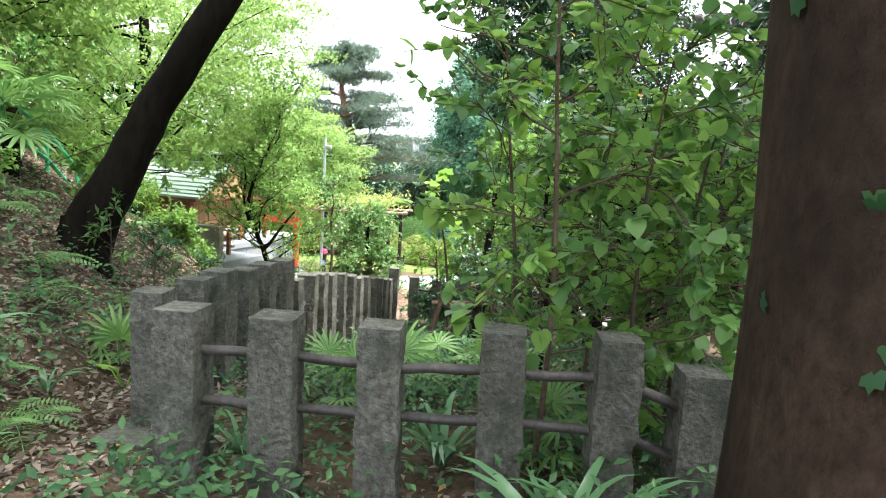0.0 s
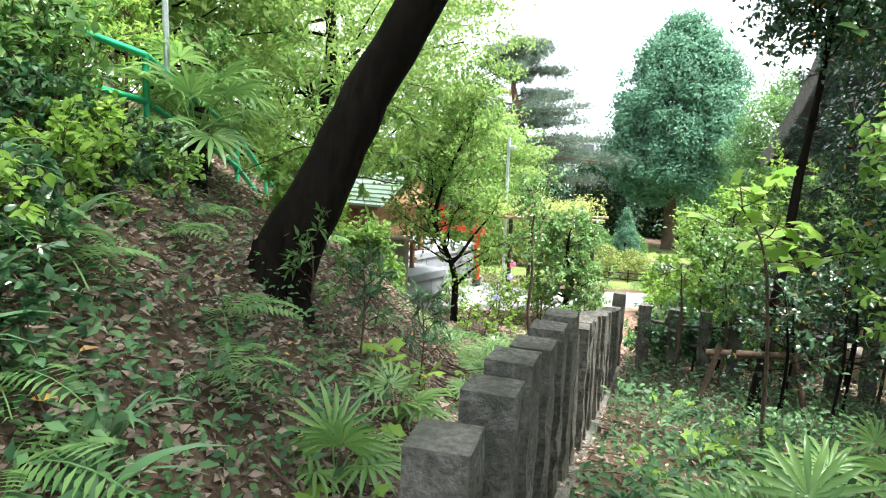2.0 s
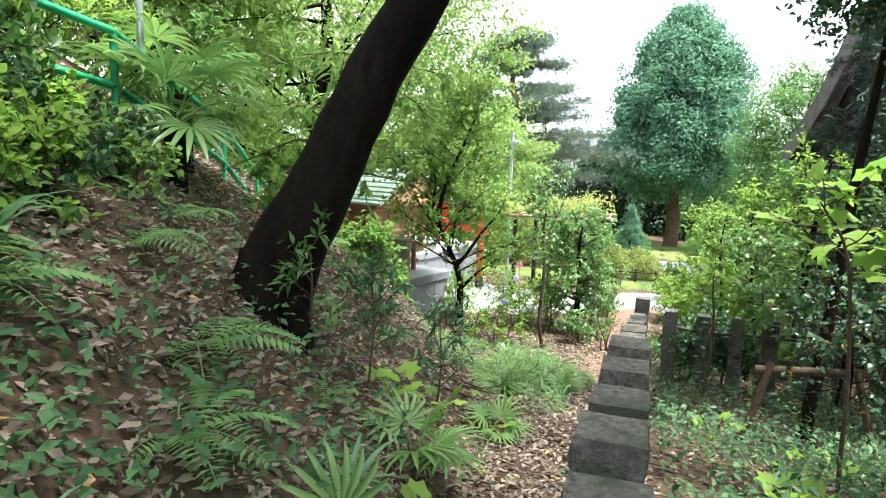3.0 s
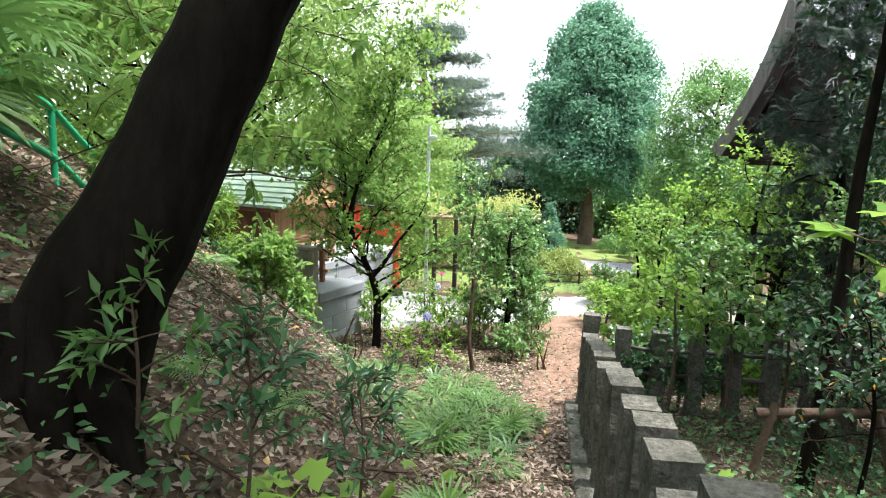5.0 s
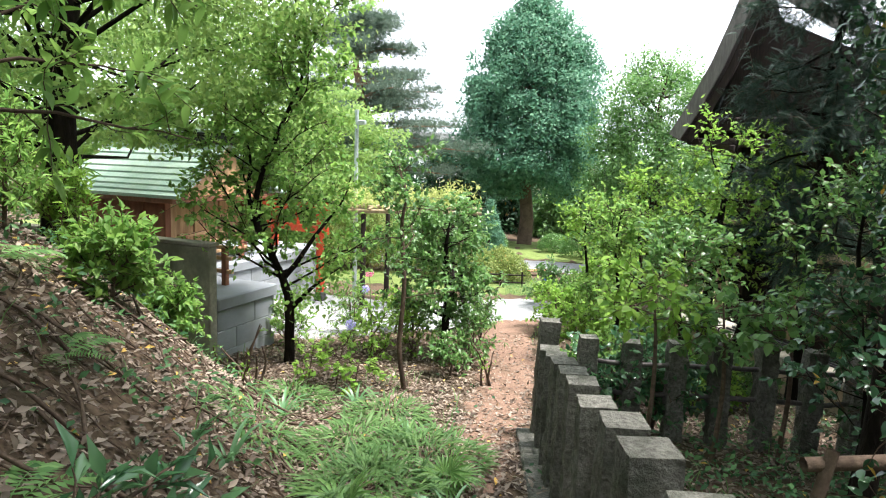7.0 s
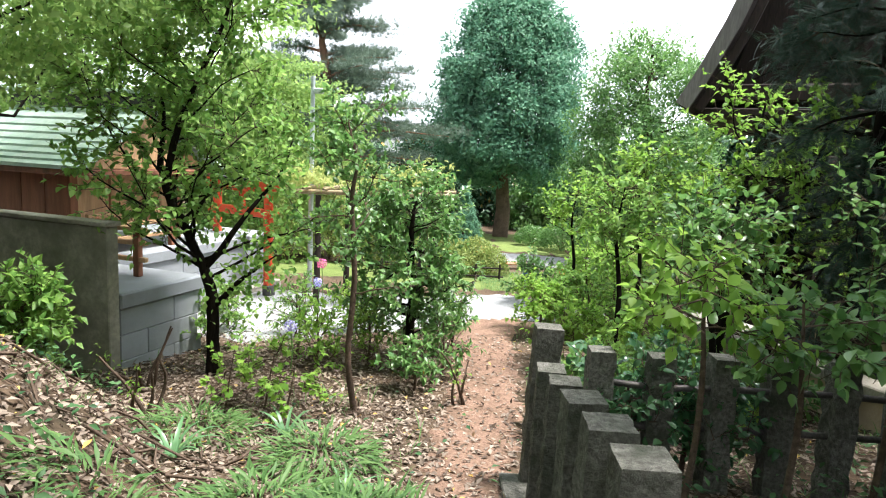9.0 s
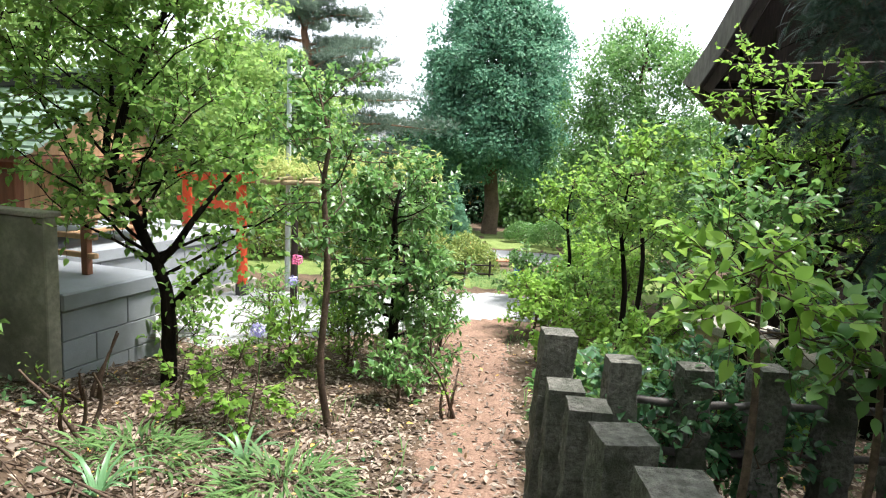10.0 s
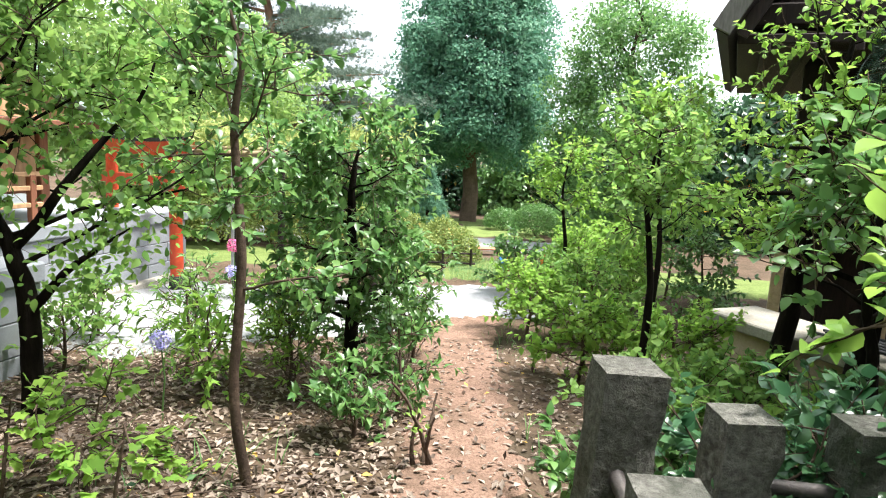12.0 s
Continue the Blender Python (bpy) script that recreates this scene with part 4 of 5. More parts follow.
# leaning tree on the bank: thick trunk bending over the path, shade in its bark colour
lean_line = [(x + 0.1, y - 0.08, z) for x, y, z in ((-4.78, 6.2, -0.75), (-4.6, 6.24, -0.15), (-4.44, 6.28, 0.3), (-4.24, 6.35, 0.78), (-4.02, 6.45, 1.3), (-3.74, 6.55, 1.9), (-3.42, 6.65, 2.5), (-2.95, 6.9, 3.5), (-2.6, 7.2, 4.8), (-2.5, 7.5, 6.2))]
tree("leaning_tree", "leaning tree with a thick bare shade-darkened trunk on the bank", lean_line, [0.4, 0.36, 0.3, 0.25, 0.21, 0.188, 0.175, 0.165, 0.14, 0.07], 28, L_MID, QLEAF, 0.2, M_BARK, 11, 3.8, 0.8, 0.35, 17, 1.0, 14, 0.02)
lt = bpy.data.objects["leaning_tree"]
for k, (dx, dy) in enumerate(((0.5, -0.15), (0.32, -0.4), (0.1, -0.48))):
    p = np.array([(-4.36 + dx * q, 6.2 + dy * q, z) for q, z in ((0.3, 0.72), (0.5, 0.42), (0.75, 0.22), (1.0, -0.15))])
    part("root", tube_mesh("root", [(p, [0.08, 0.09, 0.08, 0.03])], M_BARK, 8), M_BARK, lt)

# broad trunk close to the start, with ivy
BT = thing("broad_tree", (1.16, 1.55, 0.0), "broad brown tree trunk with ivy beside the fence", "tree")
pts = np.array([(1.27, 1.5, -0.2), (1.23, 1.52, 0.25), (1.19, 1.53, 0.64), (1.12, 1.54, 1.0), (1.08, 1.56, 1.4), (1.03, 1.59, 2.0), (0.95, 1.65, 3.5), (0.9, 1.7, 5.5), (1.0, 1.8, 8)])
part("trunk", tube_mesh("trunk", [(pts, [0.7, 0.63, 0.56, 0.48, 0.43, 0.4, 0.38, 0.33, 0.2])], M_BARK2, 28), M_BARK2, BT)
rng = np.random.default_rng(21)
bl = [branch(rng, (1.2, 1.7, 4.2 + 0.35 * k), (math.cos(2.4 * k), math.sin(2.4 * k), 0.45), 5.0, 0.1, 0.01, 7, 0.12, 0.02) for k in range(13)]
part("branchwork", tube_mesh("limbs", bl, M_BARK2, 7), M_BARK2, BT)
ends = np.concatenate([b[0][3:] for b in bl])
many = np.where(ends[:, 0] > 0.0, 240, 80)     # the crown is thicker over the enclosure
pos = np.repeat(ends, many, 0) + rng.normal(0, 0.68, (many.sum(), 3))
v, f = scatter(QLEAF, pos, unit(len(pos), rng), unit(len(pos), rng) + np.array([0, 0, 1.2]), 0.27 * rng.uniform(0.6, 1.2, len(pos)))
part("crown", mesh_np("crown", v, f, L_MID), L_MID, BT)
a = rng.uniform(3.2, 5.2, 520)
z = rng.uniform(-0.1, 2.6, 520)
r = np.interp(z, [-0.2, 0.25, 0.64, 1.0, 1.4, 2, 3.5], [0.71, 0.64, 0.57, 0.49, 0.44, 0.41, 0.39])
keep = rng.uniform(0, 1, 520) < np.clip((a - 3.9) / 0.8, 0.12, 1)
pos = np.stack([np.interp(z, [0, 0.64, 1.4, 2, 3.5], [1.25, 1.19, 1.08, 1.03, 0.95]) + r * np.cos(a), 1.56 + r * np.sin(a), z], -1)[keep]
nrm = np.stack([np.cos(a), np.sin(a), 0 * a], -1)[keep]
v, f = scatter(LOBED, pos, np.array([0, 0, -1.0]) + unit(len(pos), rng) * 0.6, nrm + unit(len(pos), rng) * 0.3, 0.05 * rng.uniform(0.6, 1.3, len(pos)))
part("ivy", mesh_np("ivy", v, f, L_IVY), L_IVY, BT, "dark ivy leaves on the bark")

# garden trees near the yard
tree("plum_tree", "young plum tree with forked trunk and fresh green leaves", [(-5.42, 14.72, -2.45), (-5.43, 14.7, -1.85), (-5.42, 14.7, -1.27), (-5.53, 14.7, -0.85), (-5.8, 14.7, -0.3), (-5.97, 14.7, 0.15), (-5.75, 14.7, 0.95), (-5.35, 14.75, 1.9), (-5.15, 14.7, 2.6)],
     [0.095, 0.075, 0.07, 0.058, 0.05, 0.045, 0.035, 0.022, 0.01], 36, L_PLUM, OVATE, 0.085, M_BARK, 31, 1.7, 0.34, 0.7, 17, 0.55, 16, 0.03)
for p0, d, L in (((-5.53, 14.7, -0.85), (0.7, 0.1, 0.8), 1.9), ((-5.42, 14.7, -1.3), (0.9, -0.2, 0.5), 1.0), ((-5.95, 14.7, 0.1), (-0.5, 0.1, 0.85), 1.7)):
    rng = np.random.default_rng(int(L * 100))
    b, r = branch(rng, p0, d, L, 0.045, 0.006, 7, 0.12, 0.06)
    pt = bpy.data.objects["plum_tree"]
    part("limb", tube_mesh("limb", [(b, r)], M_BARK, 8), M_BARK, pt)
    n = 380
    pos = b[rng.integers(3, 8, n)] + rng.normal(0, 0.2, (n, 3))
    v, f = scatter(OVATE, pos, unit(n, rng), unit(n, rng) + np.array([0, 0, 0.8]), 0.08 * rng.uniform(0.6, 1.2, n))
    tagged(part("limb_foliage", mesh_np("limb_foliage", v, f, L_PLUM), L_PLUM, pt), kind="stuff")
tree("camellia_sapling", "slender sapling with small glossy leaves", [(-3.55, 13.8, -2.15), (-3.64, 13.8, -1.5), (-3.6, 13.82, -0.7), (-3.66, 13.85, 0.1), (-3.62, 13.85, 0.5), (-3.74, 13.85, 0.95)], [0.037, 0.032, 0.03, 0.024, 0.016, 0.007], 15, L_MID, OVATE, 0.068, M_TWIG, 33, 0.75, 0.36, 0.35, 10, 0.33, 13, 0.03)
tree("broadleaf_bush", "dense bush with layered dark green leaves", [(-3.2, 15.8, -2.25), (-3.15, 15.8, -1.4), (-3.2, 15.8, -0.5), (-3.15, 15.8, 0.0)], [0.07, 0.06, 0.04, 0.012], 34, L_MID, LEAF, 0.1, M_BARK, 35, 0.95, 0.16, 0.15, 12, 0.4, 17, 0.0, category="bush", taper=0.35)
for k, (x, y, s) in enumerate(((-4.3, 15.2, 0.75), (-4.7, 15.8, 0.8), (-2.7, 15.2, 0.7), (-3.7, 15.6, 0.65), (-5.9, 15.9, 0.6), (-5.0, 16.8, 0.8), (-4.2, 17.2, 0.7), (-2.6, 16.6, 0.7), (-3.0, 14.6, 0.4), (-3.9, 16.4, 0.8), (-6.1, 16.9, 0.7), (-2.75, 17.6, 0.6))):
    g = float(land(x, y))
    tree("garden_shrub", "low garden shrub with soft light green leaves", [(x, y, g - 0.05), (x + 0.03, y, g + 0.4 * s), (x, y + 0.03, g + s)], [0.02, 0.016, 0.006], 11, (L_BRIGHT, L_PLUM, L_MID)[k % 3], (LEAF, NARROW)[k % 2], 0.1, M_TWIG, 40 + k, 0.45, 0.1, 0.7, 5, 0.25, 7, 0.05, "shrub", "garden shrubs")
# stubs of pruned bushes beside the path
for k, (x, y, s) in enumerate(((-2.5, 14.15, 0.85), (-5.35, 12.9, 0.95), (-6.0, 14.1, 0.9))):
    g = float(land(x, y))
    rng = np.random.default_rng(60 + k)
    t = thing("pruned_stub", (x, y, g), "bare pruned stems of a small bush", "bush", "pruned stubs")
    for j in range(4):
        b, r = branch(rng, (x + 0.04 * j, y, g - 0.05), (rng.normal(0, 0.25), rng.normal(0, 0.25), 1), s * rng.uniform(0.5, 1), 0.022, 0.008, 7, 0.14, 0.05)
        part("stem", tube_mesh("stem", [(b, r)], M_TWIG, 6), M_TWIG, t)
        if j == 0:
            n = 30
            pos = b[rng.integers(4, 8, n)] + rng.normal(0, 0.06, (n, 3))
            v, f = scatter(LEAF, pos, unit(n, rng), unit(n, rng) + np.array([0, 0, 1.0]), 0.05 * rng.uniform(0.7, 1.2, n))
            part("foliage", mesh_np("leaves", v, f, L_BRIGHT), L_BRIGHT, t)

# big trees round the yard
crown_tree("ginkgo_tree", "tall ginkgo tree with a dense blue-green egg-shaped crown", (-0.6, 40, -3.6), 13.3, [0.55, 0.9, 1.0, 1.0, 0.97, 0.9, 0.8, 0.62, 0.38, 0.1], 3.55, 520, 190, 0.2, QLEAF, L_GINKGO, M_TWIG, 71, 0.34, 0.78, 0.85, 0.24, inner=0.72)
crown_tree("round_tree", "broad round-headed tree with light green leaves", (3.6, 30, -3.0), 8.3, [0.7, 0.95, 1.0, 0.95, 0.75, 0.35], 2.4, 230, 170, 0.14, QLEAF, L_MID, M_BARK2, 72, 0.25, 0.68, 0.8, 0.12, inner=0.55)
crown_tree("dark_round_tree", "dark dense evergreen tree beside the ginkgo", (-5.0, 43, -3.7), 5.6, [0.7, 1.0, 0.95, 0.7, 0.25], 2.3, 300, 70, 0.2, QLEAF, L_DARK, M_BARK2, 73, 0.25, 0.5, 0.8, 0.1)
crown_tree("conical_conifer", "small conical clipped conifer", (-2.5, 29, -2.9), 2.55, [1.0, 0.9, 0.72, 0.5, 0.28, 0.06], 0.72, 220, 40, 0.1, TUFT, L_GINKGO, M_BARK2, 74, 0.06, 0.16, 0.9, 0.06, inner=0.5, category="conifer")
crown_tree("maple_tree", "large maple with feathery yellow-green foliage in layers", (-8.5, 14.0, -0.6), 8.5, [0.6, 0.9, 1.0, 0.95, 0.75, 0.4], 4.2, 420, 190, 0.09, QLEAF, L_MAPLE, M_BARK, 75, 0.2, 0.75, 0.3, 0.2, inner=0.25, lean=(0.06, 0))
crown_tree("maple_tree", "tall maple with light green foliage behind the shrine", (-12.5, 23.5, -2.2), 11.5, [0.7, 0.95, 1.0, 0.9, 0.7, 0.35], 5.2, 380, 120, 0.16, QLEAF, L_MAPLE, M_BARK, 76, 0.25, 0.9, 0.35, 0.15, inner=0.3)
crown_tree("maple_tree", "light green maple beyond the torii", (-9.0, 27.5, -2.6), 5.8, [0.7, 0.95, 1.0, 0.85, 0.5], 3.4, 330, 150, 0.14, QLEAF, L_MAPLE, M_BARK, 77, 0.2, 0.7, 0.4, 0.1, inner=0.3)
for k, (x, y, h, r, mt) in enumerate(((-12, 7.5, 7.5, 3.6, L_MAPLE), (-10.5, 3.0, 8, 3.6, L_PLUM), (-15, 13, 9, 4.0, L_MAPLE), (-9.3, 10.4, 5.6, 2.3, L_MAPLE), (-17, 20, 10, 4.5, L_PLUM))):
    crown_tree("bank_tree", "leafy tree on the wooded bank", (x, y, float(land(x, y))), h, [0.8, 1.0, 1.0, 0.9, 0.5], r, 230, 85, 0.15, QLEAF, mt, M_BARK, 80 + k, 0.16, 0.7, 0.55, 0.12, inner=0.2, group="bank trees")


def pine():
    rng = np.random.default_rng(90)
    base = np.array((-8.3, 36, -3.2))
    t = thing("pine_tree", tuple(base), "old red pine with a bent trunk and layered needle pads", "pine tree")
    tp = base + np.array([(0, 0, -0.2), (0.1, 0, 2), (0.35, 0, 4), (0.0, 0, 5.5), (-0.6, 0, 7), (-0.9, 0, 8.6), (-0.6, 0, 10.5)])
    part("trunk", tube_mesh("trunk", [(tp, [0.34, 0.3, 0.26, 0.23, 0.2, 0.15, 0.06])], M_PINEBARK, 12), M_PINEBARK, t)
    pads, paths = [], []
    for k in range(62):
        z = rng.uniform(3.2, 10.6)
        p = np.array([np.interp(z, tp[:, 2] - base[2], tp[:, c]) for c in range(3)])
        a = rng.uniform(0, 6.28)
        L = np.interp(z, [3.6, 5.5, 8, 10.6], [2.8, 4.3, 3.6, 1.6]) * rng.uniform(0.5, 1.1)
        if math.cos(a) > 0 and z < 6.5:
            L *= 1.35
        q = p + np.array([L * math.cos(a), L * math.sin(a), rng.uniform(-0.2, 0.5)])
        paths.append((np.array([p, (p + q) / 2 + (0, 0, 0.15), q]), [0.08, 0.05, 0.015]))
        for s in np.arange(0.4, 1.05, 0.2):
            pads.append((p + (q - p) * s + (0, 0, 0.12), 0.58 * rng.uniform(0.7, 1.2)))
    part("branchwork", tube_mesh("limbs", paths, M_PINEBARK, 6), M_PINEBARK, t)
    pos = np.concatenate([c + rng.normal(0, 1, (90, 3)) * np.array([r * 0.66, r * 0.66, r * 0.27]) for c, r in pads])
    v, f = scatter(TUFT, pos, unit(len(pos), rng, 0.5) + np.array([0, 0, 0.7]), unit(len(pos), rng), 0.26 * rng.uniform(0.7, 1.2, len(pos)))
    part("crown", mesh_np("crown", v, f, L_PINE), L_PINE, t)


pine()


def clipped(x, y, r, h, seed, mat=L_AZALEA):
    """A bush clipped to a low dome: a skin of small leaves over a woody core."""
    rng = np.random.default_rng(seed)
    g = float(land(x, y))
    t = thing("clipped_azalea", (x, y, g), "azalea clipped to a low yellow-green dome" if mat is L_AZALEA else "rounded dark green bush beyond the road", "bush", "clipped azaleas")
    part("stem", tube_mesh("stem", [([(x, y, g - 0.05), (x + 0.05, y, g + h * 0.6)], [0.05, 0.02])] + [([(x, y, g + 0.05), (x + 0.6 * r * math.cos(a), y + 0.6 * r * math.sin(a), g + h * 0.6)], [0.03, 0.01]) for a in np.arange(6)], M_TWIG, 5), M_TWIG, t)
    n = int(3800 * r * r / 0.4)
    d = unit(n, rng)
    d[:, 2] = np.abs(d[:, 2]) * 1.0 - 0.25
    k = rng.uniform(0.72, 1.02, n) * (1 + 0.06 * np.sin(7 * d[:, 0] + seed) * np.sin(6 * d[:, 1]))
    pos = np.array([x, y, g + 0.3 * h]) + d * k[:, None] * np.array([r, r, h * 0.72])
    v, f = scatter(QLEAF, pos, unit(n, rng) * 0.8 + d * 0.5, d + unit(n, rng) * 0.6, 0.07 * rng.uniform(0.6, 1.3, n))
    part("crown", mesh_np("crown", v, f, mat), mat, t)


for k, (x, y, r, h) in enumerate(((-1.75, 24.6, 0.55, 1.0), (-2.7, 24.5, 0.6, 1.0), (-2.1, 25.4, 0.6, 1.25), (-3.1, 25.6, 0.75, 1.35), (-3.7, 24.6, 0.65, 1.1), (-4.4, 25.4, 0.8, 1.6), (-5.5, 25.8, 0.9, 2.0), (-4.9, 27.0, 0.9, 2.2), (-6.6, 26.6, 1.0, 2.5), (2.6, 25.5, 0.7, 1.0), (-7.6, 25.4, 0.9, 2.2), (1.6, 33.5, 1.0, 1.5), (3.2, 34.0, 1.1, 1.7), (-2.6, 34.5, 1.0, 1.5), (-4.4, 34.0, 1.1, 1.8), (0.6, 35.5, 0.8, 1.1))):
    clipped(x, y, r, h, 100 + k, L_AZALEA if y < 30 else L_MID)
# wisteria on the pergola
rng = np.random.default_rng(120)
pos = np.stack([rng.uniform(-6.0, -2.7, 5200), rng.uniform(19.1, 20.9, 5200), -0.05 + np.abs(rng.normal(0, 0.16, 5200))], -1)
pos[:, 2] += 0.35 * np.exp(-((pos[:, 0] + 3.1) / 0.5) ** 2) * rng.uniform(0, 1, 5200)
pos = pos[np.sin(3.1 * pos[:, 0] + 1) + rng.normal(0, 0.8, 5200) > 0.1]
v, f = scatter(NARROW, pos, unit(len(pos), rng) + np.array([0, 0, -0.3]), unit(len(pos), rng) + np.array([0, 0, 1.0]), 0.13 * rng.uniform(0.6, 1.3, len(pos)))
alone("wisteria_vine", mesh_np("wisteria_vine", v, f, L_YELLOW), None, "yellow-green wisteria leaves lying over the pergola", "vine", "stuff")

# enclosure and beyond it
tree("yew_tree", "dark evergreen with drooping needle sprays beside the hall", [(1.72, 14.3, -2.2), (1.72, 14.3, -1.0), (1.76, 14.3, 0.6), (1.72, 14.3, 2.0), (1.8, 14.3, 3.4), (1.85, 14.3, 4.4)], [0.11, 0.09, 0.075, 0.06, 0.035, 0.01], 54, L_YEW, SPRAY, 0.17, M_BARK, 130, 1.45, 0.26, 0.05, 15, 0.45, 16, -0.08, taper=0.5)
crown_tree("dark_oak_tree", "slim leaning evergreen oak with a dark leafy crown", (-0.25, 9.45, -1.45), 7.4, [0.5, 0.9, 1.0, 0.95, 0.8, 0.4], 0.85, 190, 90, 0.09, LEAF, L_DARK, M_BARK, 132, 0.06, 0.33, 0.9, 0.54, inner=0.1, lean=(0.1, 0.11))
for k, (x, y, s) in enumerate(((-0.1, 8.9, 1.5), (0.5, 9.3, 1.8), (0.25, 10.4, 1.6), (0.9, 10.4, 2.0))):
    g = float(land(x, y))
    tree("shade_sapling", "thin dark sapling with sparse glossy leaves inside the fence", [(x, y, g - 0.05), (x + 0.05, y, g + 0.5 * s), (x - 0.04, y + 0.05, g + s)], [0.02, 0.016, 0.005], 14, L_DARK, OVATE, 0.075, M_BARK, 740 + k, 0.6, 0.35, 0.4, 6, 0.3, 8, 0.0, "sapling", "shade saplings")
crown_tree("ivy_clad_tree", "tall dark evergreen with ivy beyond the stone fence", (1.9, 11.2, -1.8), 7.5, [0.5, 0.8, 0.95, 1.0, 0.9, 0.6], 1.3, 380, 90, 0.09, QLEAF, L_DARK, M_BARK, 131, 0.14, 0.42, 0.9, 0.2, inner=0.2)
for k, (x, y, h, mt, L) in enumerate(((-0.25, 13.1, 2.1, L_MID, 0.65), (1.6, 12.9, 2.9, L_MID, 0.8), (-0.45, 15.8, 2.5, L_PLUM, 0.6), (-0.27, 20.3, 2.4, L_BRIGHT, 0.7), (2.4, 11.2, 3.2, L_DARK, 1.2), (0.35, 17.8, 3.0, L_BRIGHT, 0.75), (1.7, 7.2, 2.8, L_PLUM, 1.3), (2.6, 5.2, 2.5, L_MID, 1.3), (1.2, 5.4, 2.6, L_MID, 1.1), (0.6, 6.9, 2.6, L_PLUM, 1.0), (2.9, 8.6, 2.9, L_GLOSSY, 1.4), (3.4, 6.4, 2.8, L_GLOSSY, 1.5), (2.0, 9.6, 3.0, L_DARK, 1.3))):
    g = float(land(x, y))
    tree("young_tree", "slim young tree with fresh broad leaves", [(x, y, g - 0.1), (x + 0.06, y, g + 0.4 * h), (x - 0.05, y + 0.05, g + 0.75 * h), (x, y, g + h)], [0.045, 0.035, 0.022, 0.008], 14 if y > 12.5 else 22, mt, OVATE, 0.085, M_BARK, 140 + k, L, 0.5 if y > 12.5 else 0.22, 0.45, 9 if y > 12.5 else 11, 0.42, 10 if y > 12.5 else 12, 0.02, group="young trees")
# broad-leaved saplings close behind the front fence
for k, (x, y, h, mt, L, bend) in enumerate(((0.3, 3.2, 3.3, L_PLUM, 0.75, -0.1), (0.78, 3.5, 2.3, L_MID, 0.75, 0.1), (1.15, 3.9, 2.2, L_PLUM, 0.75, 0.15), (0.15, 4.3, 3.0, L_MID, 0.8, -0.2), (0.75, 4.7, 2.6, L_BRIGHT, 0.9, 0.05), (1.5, 4.6, 2.3, L_PLUM, 0.9, 0.1), (1.75, 3.6, 2.0, L_MID, 0.8, 0.0))):
    g = float(land(x, y))
    tree("broad_leaved_sapling", "slender sapling with large fresh heart-shaped leaves behind the fence", [(x, y, g - 0.1), (x + 0.03, y, g + 0.3 * h), (x + 0.4 * bend, y + 0.04, g + 0.65 * h), (x + bend, y, g + h)], [0.017, 0.014, 0.01, 0.004], 16, mt, HEART, 0.092, M_TWIG, 700 + k, L, 0.2, 0.35, 6, 0.34, 7, 0.0, group="broad-leaved saplings", face_up=0.75, taper=0.25)
tree("big_leaf_sapling", "leaning sapling with very large lobed pale green leaves", [(-0.45, 7.5, -1.05), (-0.5, 7.45, 0.0), (-0.62, 7.35, 0.8), (-0.85, 7.2, 1.15)], [0.018, 0.015, 0.011, 0.005], 9, L_BRIGHT, LOBED, 0.23, M_TWIG, 720, 0.5, 0.6, 0.2, 2, 0.2, 2, 0.0, "sapling", face_up=0.8)
for k, (x, y, s, st) in enumerate(((-1.0, 11.4, 1.7, 0.68), (-0.4, 11.35, 1.5, 0.4), (0.25, 11.5, 1.5, 0.4), (0.95, 11.4, 1.5, 0.45), (1.6, 11.5, 1.5, 0.5), (-1.15, 13.3, 0.5, 0.3), (-0.75, 14.4, 0.6, 0.2), (-0.9, 16.2, 0.65, 0.2), (-1.15, 18.0, 0.8, 0.2), (-0.95, 20.8, 0.9, 0.2), (0.2, 15.2, 0.4, 0.15), (0.2, 16.6, 0.5, 0.15), (0.3, 13.9, 0.4, 0.15), (0.9, 14.6, 0.3, 0.15), (-0.6, 19.3, 0.8, 0.2), (0.3, 19.0, 1.2, 0.2), (-1.15, 12.25, 0.75, 0.25), (-0.7, 12.3, 0.85, 0.25), (-0.35, 18.0, 0.9, 0.1), (0.1, 20.6, 1.1, 0.1), (0.9, 20.2, 1.3, 0.1), (1.6, 19.2, 1.2, 0.1), (1.9, 21.2, 1.5, 0.1), (1.0, 22.6, 1.2, 0.1), (0.35, 22.0, 0.9, 0.1))):
    g = float(land(x, y))
    tree("thicket_shrub", "leafy green shrub growing round the stone fence", [(x, y, g - 0.05), (x + 0.04, y, g + 0.5 * s), (x - 0.03, y, g + s)], [0.025, 0.02, 0.008], 9 if k < 5 else 16, L_GLOSSY if 15 < k < 18 else (L_BRIGHT, L_MID, L_MID, L_IVY, L_DARK)[k] if k < 5 else (L_BRIGHT, L_MID, L_PLUM, L_BRIGHT)[k % 4], OVATE, 0.1 if k < 5 else 0.08, M_TWIG, 160 + k, 0.55 if k < 5 else 0.6, 0.74 if k < 5 else st, 0.15 if k < 5 else 0.4, 6 if k < 5 else 8, 0.32, 7 if k < 5 else 12, 0.0, "shrub", "thicket shrubs")
